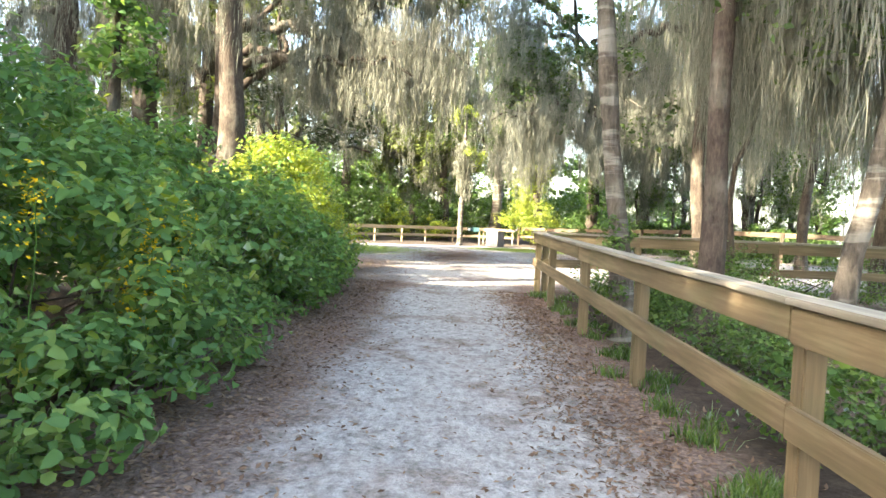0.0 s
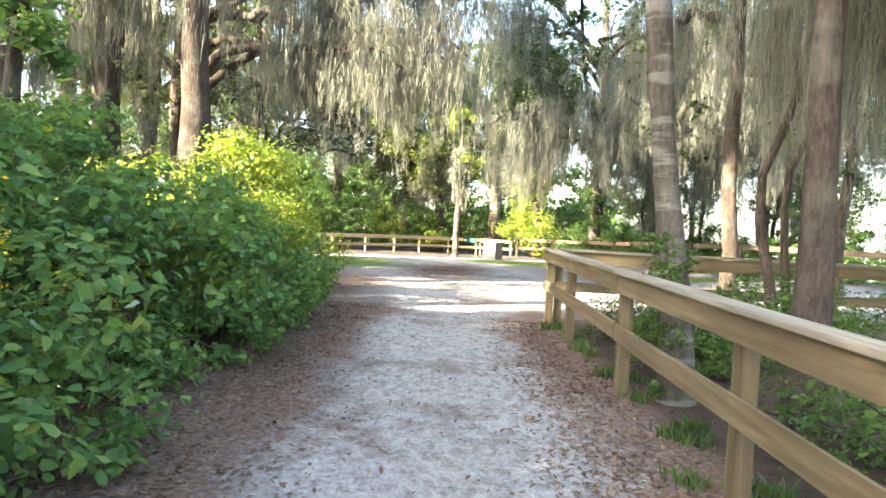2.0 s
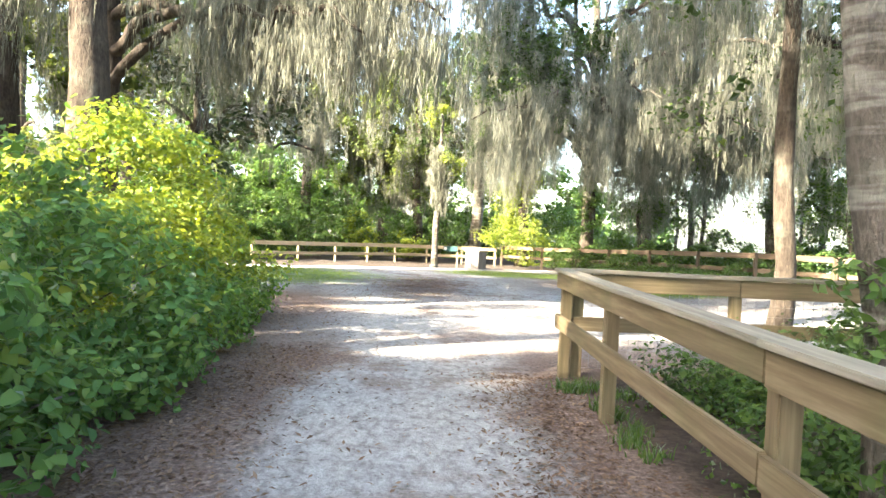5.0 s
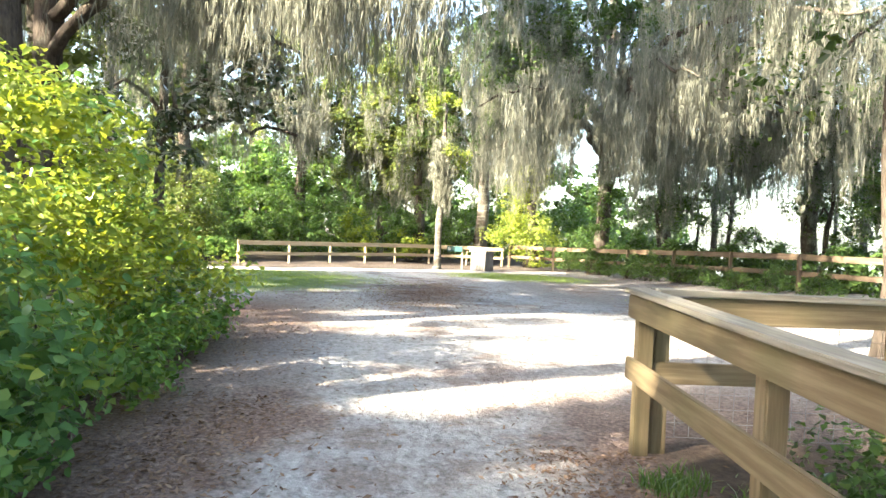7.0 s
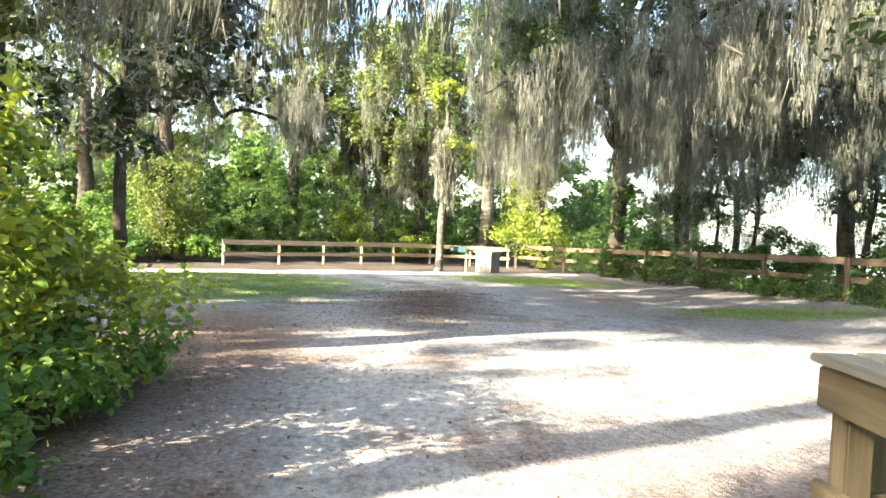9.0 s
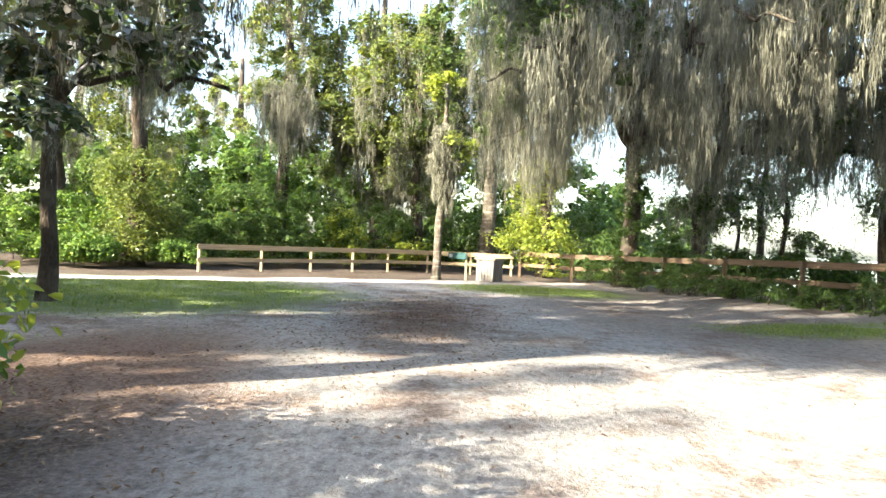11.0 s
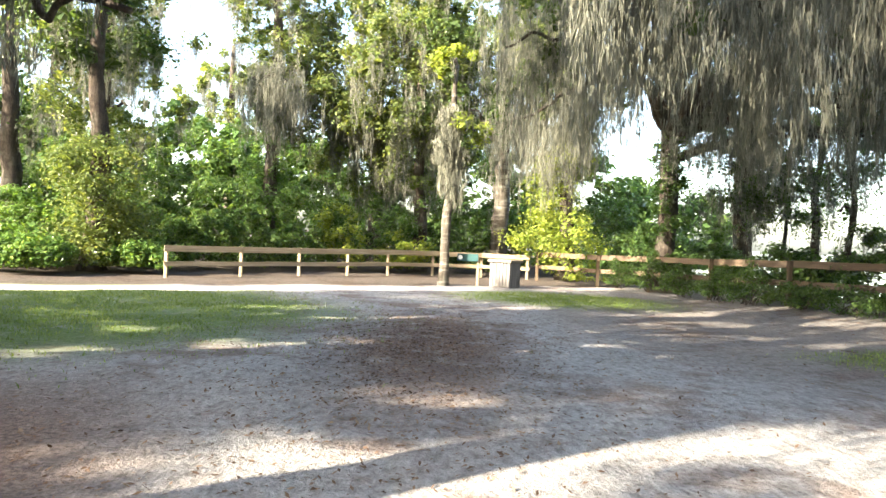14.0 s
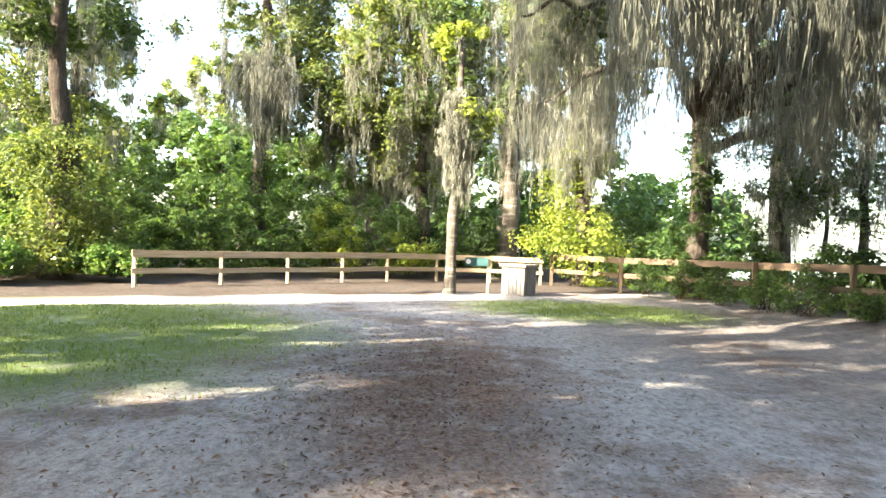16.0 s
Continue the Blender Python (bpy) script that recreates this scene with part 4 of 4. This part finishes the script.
tree((10.8, 38.0), 12, 0.35, "mossy oak beyond the reddish fence", [(10.6, 37, 7, 3.5, 3.0, 2.4), (10.0, 36, 3.6, 1.8, 1.6, 1.0)], 460, 15, 0.13, moss=180, moss_len=2.4)
tree((13.5, 31.0), 11, 0.3, "mossy oak on the lake shore", [(13.2, 30, 6.8, 3.2, 3.0, 2.4)], 380, 15, 0.13, moss=170, moss_len=2.4)
for x, y in ((9.9, 36.2), (11.8, 33.6), (13.2, 29.4), (12.6, 38.6), (16.8, 35.0), (13.6, 26.2)):
    tree((x, y), 6.5, 0.1, "thin leafy sapling on the lake shore", [(x, y, 4.0, 1.5, 1.4, 1.1), (x - 0.5, y - 0.3, 2.5, 1.3, 1.2, 0.8), (x + 0.6, y, 5.6, 1.2, 1.2, 0.8)], 190, 15, 0.08, MAT_OAKLEAF, moss=50, moss_len=1.5, floor=1.0, core=1.2, spread=0.22)
for x, y in ((12.4, 36.4), (15.4, 31.0), (14.6, 27.0)):
    tree((x, y), 8, 0.16, "low leafy tree on the lake shore", [(x, y, 4.8, 2.4, 2.0, 1.5), (x - 0.8, y - 0.4, 3.1, 1.8, 1.5, 1.0)], 420, 17, 0.1, MAT_UNDER, moss=60, moss_len=1.6, floor=1.6)
tree((15.5, 23.0), 11, 0.3, "mossy oak on the lake shore", [(15.0, 23, 7, 3.6, 3.4, 2.4)], 340, 15, 0.13, moss=170, moss_len=2.4)

# ---- far edge: mossed snag, lit trunks ----
tree((0.45, 34.6), 6.4, 0.17, "pale moss-draped slim trunk by the bin", [(1.15, 34.3, 4.4, 0.55, 0.4, 0.35), (0.5, 34.7, 6.4, 0.8, 0.7, 0.6)], 60, 22, 0.11, MAT_SUNBUSH, bark=MAT_RING,
     curtains=[(0.46, 34.4, 4.9, 0.5, 34.45, 2.9, 110, 1.1), (0.48, 34.4, 4.2, 0.46, 34.45, 3.4, 50, 1.4)], spread=0.16, lean=(0.12, 0), jitter=0.03, flare=1.25, drop=0.12, moss_r=0.12, width=0.045, moss_per=30, sway=0.1)
tree((2.6, 41.6), 13, 0.36, "broad pale trunk hung with moss", [(2.4, 41, 9.5, 3.5, 3.0, 2.8), (1.2, 40.6, 6.2, 1.6, 1.4, 1.6)], 850, 15, 0.15, moss=170, moss_len=2.8, bark=MAT_RING,
     curtains=[(2.4, 40.6, 6.0, 4.8, 40.2, 5.2, 80, 4.0)], width=0.034)
tree((5.0, 39.6), 12, 0.28, "vine-wrapped trunk in bright sun", [(4.6, 38.4, 8, 2.6, 2.4, 2.4)], 300, 15, 0.14, MAT_SUNLEAF, moss=160, moss_len=3.0, vine=(0.1, 5.4, 1.35, 8500, MAT_SUNBUSH), width=0.034,
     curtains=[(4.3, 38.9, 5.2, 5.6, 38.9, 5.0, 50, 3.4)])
tree((-0.6, 42.5), 12, 0.3, "oak with lit beards of moss", [(-0.8, 42, 8, 2.6, 2.4, 3.0), (-0.6, 43, 4.6, 2.2, 1.8, 1.6)], 950, 15, 0.15, MAT_SUNLEAF, moss=280, moss_len=3.0, width=0.034)
tree((-2.6, 44.5), 13, 0.3, "tall oak with yellow-green leaves and moss", [(-2.8, 44, 8.5, 2.4, 2.4, 3.4), (-3.0, 42.5, 6.0, 1.8, 1.2, 1.0), (-3.2, 44.5, 4.4, 2.2, 1.8, 1.6)], 1100, 15, 0.15, MAT_SUNLEAF, moss=280, moss_len=2.8, width=0.034)
tree((-6.8, 43.0), 13, 0.35, "tall vine-covered tree with lit moss", [(-6.6, 43, 9.8, 2.2, 2.0, 3.8), (-5.4, 42.6, 6.4, 1.7, 1.4, 1.8)], 950, 15, 0.15, MAT_SUNLEAF, moss=220, moss_len=2.6, vine=(0.3, 9.0, 1.25, 6500, MAT_VINE),
     curtains=[(-7.3, 41.6, 7.2, -5.4, 41.4, 6.8, 120, 2.8)], width=0.034)
tree((-9.9, 34.8), 11, 0.3, "vine-smothered tree beside the far fence", [(-10.2, 34.8, 8.2, 2.2, 2.2, 2.6)], 420, 15, 0.17, moss=90, moss_len=2.0, vine=(0.1, 5.2, 1.4, 11000, MAT_SUNLEAF))
tree((-14.5, 38.0), 12, 0.35, "shaded oak with moss at the wood's edge", [(-14.5, 38, 7.5, 3.4, 3.2, 3.4)], 380, 15, 0.14, moss=170, moss_len=2.4)
tree((-14.5, 62.0), 14, 0.4, "distant pale tree with drooping moss", [(-14.5, 62, 9.4, 3.6, 3.0, 3.6)], 420, 15, 0.22, MAT_SUNLEAF, moss=150, moss_len=2.4, width=0.05)
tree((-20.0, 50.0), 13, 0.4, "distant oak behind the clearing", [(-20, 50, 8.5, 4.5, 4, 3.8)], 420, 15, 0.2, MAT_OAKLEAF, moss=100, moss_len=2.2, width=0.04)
tree((3.5, 52.0), 15, 0.4, "distant oak hung with moss", [(3.5, 52, 9.5, 5.5, 3, 4.0)], 800, 15, 0.2, MAT_SUNLEAF, moss=190, moss_len=2.6, width=0.03)

# undergrowth behind the far fence
def mound(x, y, r, h, mat, label, n=280, leaf=0.12):
    return shrub([(x, y, h * 0.42, r, r * 0.8, h * 0.5), (x + 0.5 * r, y - 0.2 * r, h * 0.28, r * 0.6, r * 0.6, h * 0.34)], n, 14, leaf, mat, label, 0.17, False, 6)


UND = "rounded mound of shaded green undergrowth behind the fence"
for x, y, r, h, mat in ((-9.6, 37.5, 1.9, 2.2, MAT_UNDER), (-7.0, 38.0, 1.9, 2.0, MAT_UNDER), (-4.9, 39.8, 1.8, 2.3, MAT_UNDER), (-2.2, 41.6, 1.9, 3.2, MAT_UNDER), (0.4, 42.2, 1.8, 3.2, MAT_UNDER),
                        (-8.0, 40.5, 2.4, 3.8, MAT_UNDER), (-5.0, 42.0, 2.0, 3.4, MAT_UNDER), (-11.5, 38.5, 2.6, 4.0, MAT_UNDER), (-14.0, 35.5, 2.6, 2.6, MAT_UNDER), (1.6, 42.5, 2.0, 2.6, MAT_UNDER),
                        (-10.8, 46.0, 3.2, 6.5, MAT_UNDER), (-1.5, 46.0, 2.8, 4.2, MAT_UNDER), (-16.5, 42.0, 3.2, 4.4, MAT_UNDER), (4.8, 45.0, 2.6, 3.4, MAT_UNDER)):
    mound(x, y, r, h, mat, UND)
for x, y, r, h in ((-12.6, 33.6, 1.9, 1.7), (-15.2, 31.5, 2.1, 1.9), (-12.2, 36.2, 1.8, 2.6), (-17.6, 28.8, 2.1, 2.2), (-10.6, 32.6, 1.0, 0.9), (-8.6, 34.6, 0.9, 0.8)):
    mound(x, y, r, h, MAT_VINE, "green leafy undergrowth beside the shell path", 330, 0.11)
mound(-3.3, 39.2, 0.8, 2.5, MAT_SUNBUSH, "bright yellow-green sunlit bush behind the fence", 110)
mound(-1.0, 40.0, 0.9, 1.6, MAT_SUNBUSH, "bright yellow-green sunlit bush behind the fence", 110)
for x, y, r, h, mat in ((-13.0, 43.0, 2.6, 6.0, MAT_UNDER), (-9.2, 47.5, 2.6, 6.5, MAT_VINE), (-5.2, 47.0, 2.4, 6.5, MAT_VINE), (-1.0, 48.0, 2.4, 6.0, MAT_UNDER), (2.4, 47.5, 2.4, 6.0, MAT_VINE), (6.4, 48.0, 2.6, 5.5, MAT_UNDER), (-17.5, 44.5, 2.8, 6.5, MAT_VINE), (7.6, 42.5, 1.8, 3.2, MAT_UNDER)):
    mound(x, y, r, h, mat, "tall mass of vines climbing over woodland trees", 460, 0.13)
# shrubs along the right-hand fence
for x, y, r, h in ((7.2, 37.8, 1.2, 1.8), (8.5, 35.4, 1.1, 1.7), (9.6, 32.6, 1.1, 1.5), (10.6, 29.8, 1.1, 1.6), (11.6, 27.0, 1.1, 1.6), (12.6, 24.6, 1.1, 1.6), (12.8, 33.5, 1.6, 2.2), (14.6, 29.5, 1.6, 2.4), (14.8, 25.5, 1.6, 2.4)):
    mound(x, y, r, h, MAT_UNDER, "dark green shrub grown through the timber fence", 260, 0.12)
for x, y, h in ((6.0, 35.9, 0.8), (6.7, 34.9, 1.2), (7.1, 33.6, 0.9), (7.6, 32.4, 0.8), (7.9, 31.2, 1.0), (8.4, 29.9, 0.8), (8.8, 28.6, 0.9), (9.3, 27.2, 0.8), (9.7, 25.9, 0.9), (10.2, 24.6, 0.8)):
    shrub([(x, y, h * 0.35, 0.42, 0.75, h * 0.4), (x + 0.15, y + 0.4, h * 0.5, 0.3, 0.4, h * 0.5)], 130, 14, 0.055, MAT_UNDER, "low scrubby brush in front of the timber fence", 0.11, False, 14)
# undergrowth behind the near fence
for x, y, r, h in ((2.6, 1.5, 0.7, 0.8), (2.5, 4.0, 0.7, 0.6), (2.7, 6.2, 0.7, 0.6), (3.6, 9.0, 0.8, 0.9), (4.6, 5.0, 1.2, 1.1), (4.4, 11.2, 0.9, 0.9), (6.4, 8.0, 1.4, 1.2), (5.6, 2.0, 1.4, 1.2), (7.0, 13.0, 1.2, 1.0), (2.5, 10.6, 0.5, 0.45), (3.3, 10.9, 0.6, 0.5), (2.4, 8.9, 0.45, 0.45)):
    mound(x, y, r, h, MAT_UNDER, "low green undergrowth behind the timber fence", 210, 0.045)

# ---- wood round about, closing the place ----
# unseen oaks added on the sun's side to shade lane and clearing
for x, y, top in ((-17, -13, 15), (-17, -8.5, 15), (-17, -4, 15), (-17, -1.4, 18), (-17.3, -1.3, 17), (-22, -2, 15), (-22, -6, 15), (-19.6, -10.8, 16), (-19.6, -6.3, 17), (-19.8, -2.6, 17), (-17, 11.6, 9.5), (-17.2, 14.4, 9), (-17, 17.2, 8.6), (-17.5, 20.6, 8.6), (-22, 16.5, 9)):
    tree((x, y), top, 0.4, "unseen tall oak added to cast shade", [(x, y, top - 2.8, 2.5, 2.3, 3.0), (x, y + 0.3, top * 0.52, 2.5, 2.3, 3.0), (x + 0.4, y, 2.8, 2.4, 2.2, 2.6)], 290, 12, 0.4, spread=0.42)
# sparse unseen crown that dapples the sunny patch
tree((-17.5, 5.6), 12, 0.25, "unseen thin-leaved oak added to dapple the sun", [(-17.5, 2.2, 13.4, 1.8, 1.4, 1.1), (-17.5, 5.4, 12.4, 1.5, 1.6, 0.9), (-17.5, 8.0, 11.4, 2.0, 1.3, 1.5)], 100, 12, 0.2, core=1.4)
# denser unseen crown, added to end the sunny patch
tree((-18.6, 10.2), 14, 0.3, "unseen tall oak added to cast shade", [(-18.6, 10.0, 12.0, 2.2, 1.5, 1.7), (-18.6, 13.2, 12.0, 2.2, 1.9, 1.7)], 300, 12, 0.32)
for x, y in ((4.0, -9.0), (-3.5, -12.0), (12.0, -1.0), (-9.0, -11.0)):
    tree((x, y), 12, 0.35, "tall oak in the wood behind the lane", [(x, y, 8.0, 3.2, 3.2, 3.0)], 360, 12, 0.3)
for x, y, h in ((-30, 52, 9), (-24, 60, 8.5), (-17, 54, 8), (-9, 56, 8), (-3, 56, 8.5), (3, 58, 8), (9, 56, 7), (-24, 40, 7), (-27, 46, 8), (15, 60, 6), (-20, 47, 7.5), (-13, 51, 7.5), (-33, 38, 8)):
    shrub([(x, y, h * 0.42, 4.2, 3.0, h * 0.55), (x + 2, y - 1, h * 0.3, 3.0, 2.4, h * 0.4)], 290, 13, 0.42, MAT_UNDER, "distant mass of woodland trees and vines", 0.5, False, 6, category="trees")


# ---- litter and grass, lying loose ----
def scatter_leaves(name, pts, size, material, label, category):
    n = len(pts)
    ang = rng.uniform(0, 2 * np.pi, n)
    d = np.stack([np.cos(ang), np.sin(ang), rng.normal(0, 0.18, n)], 1)
    sd = np.stack([-np.sin(ang), np.cos(ang), rng.normal(0, 0.3, n)], 1)
    s = size * rng.uniform(0.4, 1.3, (n, 1))
    up = np.array([0, 0, 1.0])
    v = np.stack([pts - d * s * 0.5, pts + sd * s * 0.2 + up * s * 0.12, pts + d * s * 0.5 + up * s * rng.uniform(0, 0.3, (n, 1)), pts - sd * s * 0.2 + up * s * 0.1], 1).reshape(-1, 3)
    i = np.arange(n)[:, None] * 4
    f = np.concatenate([i + np.array([[0, 1, 2]]), i + np.array([[0, 2, 3]])], 0)
    return tagged(mesh_object(name, v, [f], material), label, category, kind="stuff")


def lay(x, y, lift):
    return np.stack([x, y, np.array([ground_z(a, b) for a, b in zip(x, y)]) + lift], 1)


def gauss(n, cx, cy, sx, sy):
    return rng.normal(cx, sx, n), rng.normal(cy, sy, n)


lx = np.concatenate([rng.normal(-1.4, 0.36, 11000), rng.normal(1.15, 0.28, 11000), rng.uniform(-1.2, 1.1, 1500)])
ly = np.concatenate([rng.uniform(-1, 13, 11000), rng.uniform(-1, 12, 11000), rng.uniform(-1, 14, 1500)])
for n, cx, cy, sx, sy in ((3000, -2.6, 16, 0.9, 2.2), (7000, 0.1, 23.3, 0.8, 2.4), (2200, 3, 24, 4, 4), (1200, 0, 20, 2, 3)):
    a, c = gauss(n, cx, cy, sx, sy)
    lx, ly = np.concatenate([lx, a]), np.concatenate([ly, c])
scatter_leaves("leaf_litter", lay(lx, ly, 0.006), 0.047, MAT_DRYLEAF, "scattered brown fallen leaves along the sandy path", "leaf litter")


def blades(pts, height, material, label, name="grass"):
    n = len(pts)
    a = rng.uniform(0, 2 * np.pi, n)
    sd = np.stack([np.cos(a), np.sin(a), np.zeros(n)], 1) * 0.006
    h = height * rng.uniform(0.4, 1.3, n)
    lean = rng.normal(0, 0.45, (n, 2)) * h[:, None]
    mid, tip = pts.copy(), pts.copy()
    mid[:, 2] += h * 0.6
    mid[:, :2] += lean * 0.35
    tip[:, 2] += h * 0.95
    tip[:, :2] += lean
    v = np.stack([pts - sd, pts + sd, mid + sd * 0.7, mid - sd * 0.7, tip], 1).reshape(-1, 3)
    i = np.arange(n)[:, None] * 5
    return tagged(mesh_object(name, v, [i + np.array([[0, 1, 2, 3]]), i + np.array([[3, 2, 4]])], material), label, "grass", kind="stuff")


gx, gy = [], []
for n, cx, cy, rx, ry in ((24000, -6.0, 25.6, 4.4, 4.3), (9000, 3.4, 31.4, 2.4, 2.0), (5000, 7.6, 23.4, 2.0, 0.9)):
    r, a = np.sqrt(rng.uniform(0, 1, n)) * (1 + 0.25 * rng.normal(0, 1, n)), rng.uniform(0, 2 * np.pi, n)
    gx.append(cx + rx * r * np.cos(a)), gy.append(cy + ry * r * np.sin(a))
gx, gy = np.concatenate(gx), np.concatenate(gy)
keep = (gy < 32.3 + gx * 0.56) & np.array([noise.noise(Vector((a * 0.9, b * 0.9, 5))) + 0.6 * noise.noise(Vector((a * 3, b * 3, 9))) > -0.38 for a, b in zip(gx, gy)])
blades(lay(gx[keep], gy[keep], -0.005), 0.045, MAT_GRASS, "short patchy green grass in the clearing")
tx, ty = [], []
for cx0, y0, y1, k in ((1.66, -2, 12, 45),):
    for q in range(k):
        cx, cy = cx0 + rng.normal(0, 0.13), rng.uniform(y0, y1)
        tx.append(rng.normal(cx, 0.06, 70)), ty.append(rng.normal(cy, 0.06, 70))
tx, ty = np.concatenate(tx), np.concatenate(ty)
blades(lay(tx, ty, -0.01), 0.11, MAT_UNDER, "tufts of long grass at the foot of the fence and hedge", "grass_tufts")
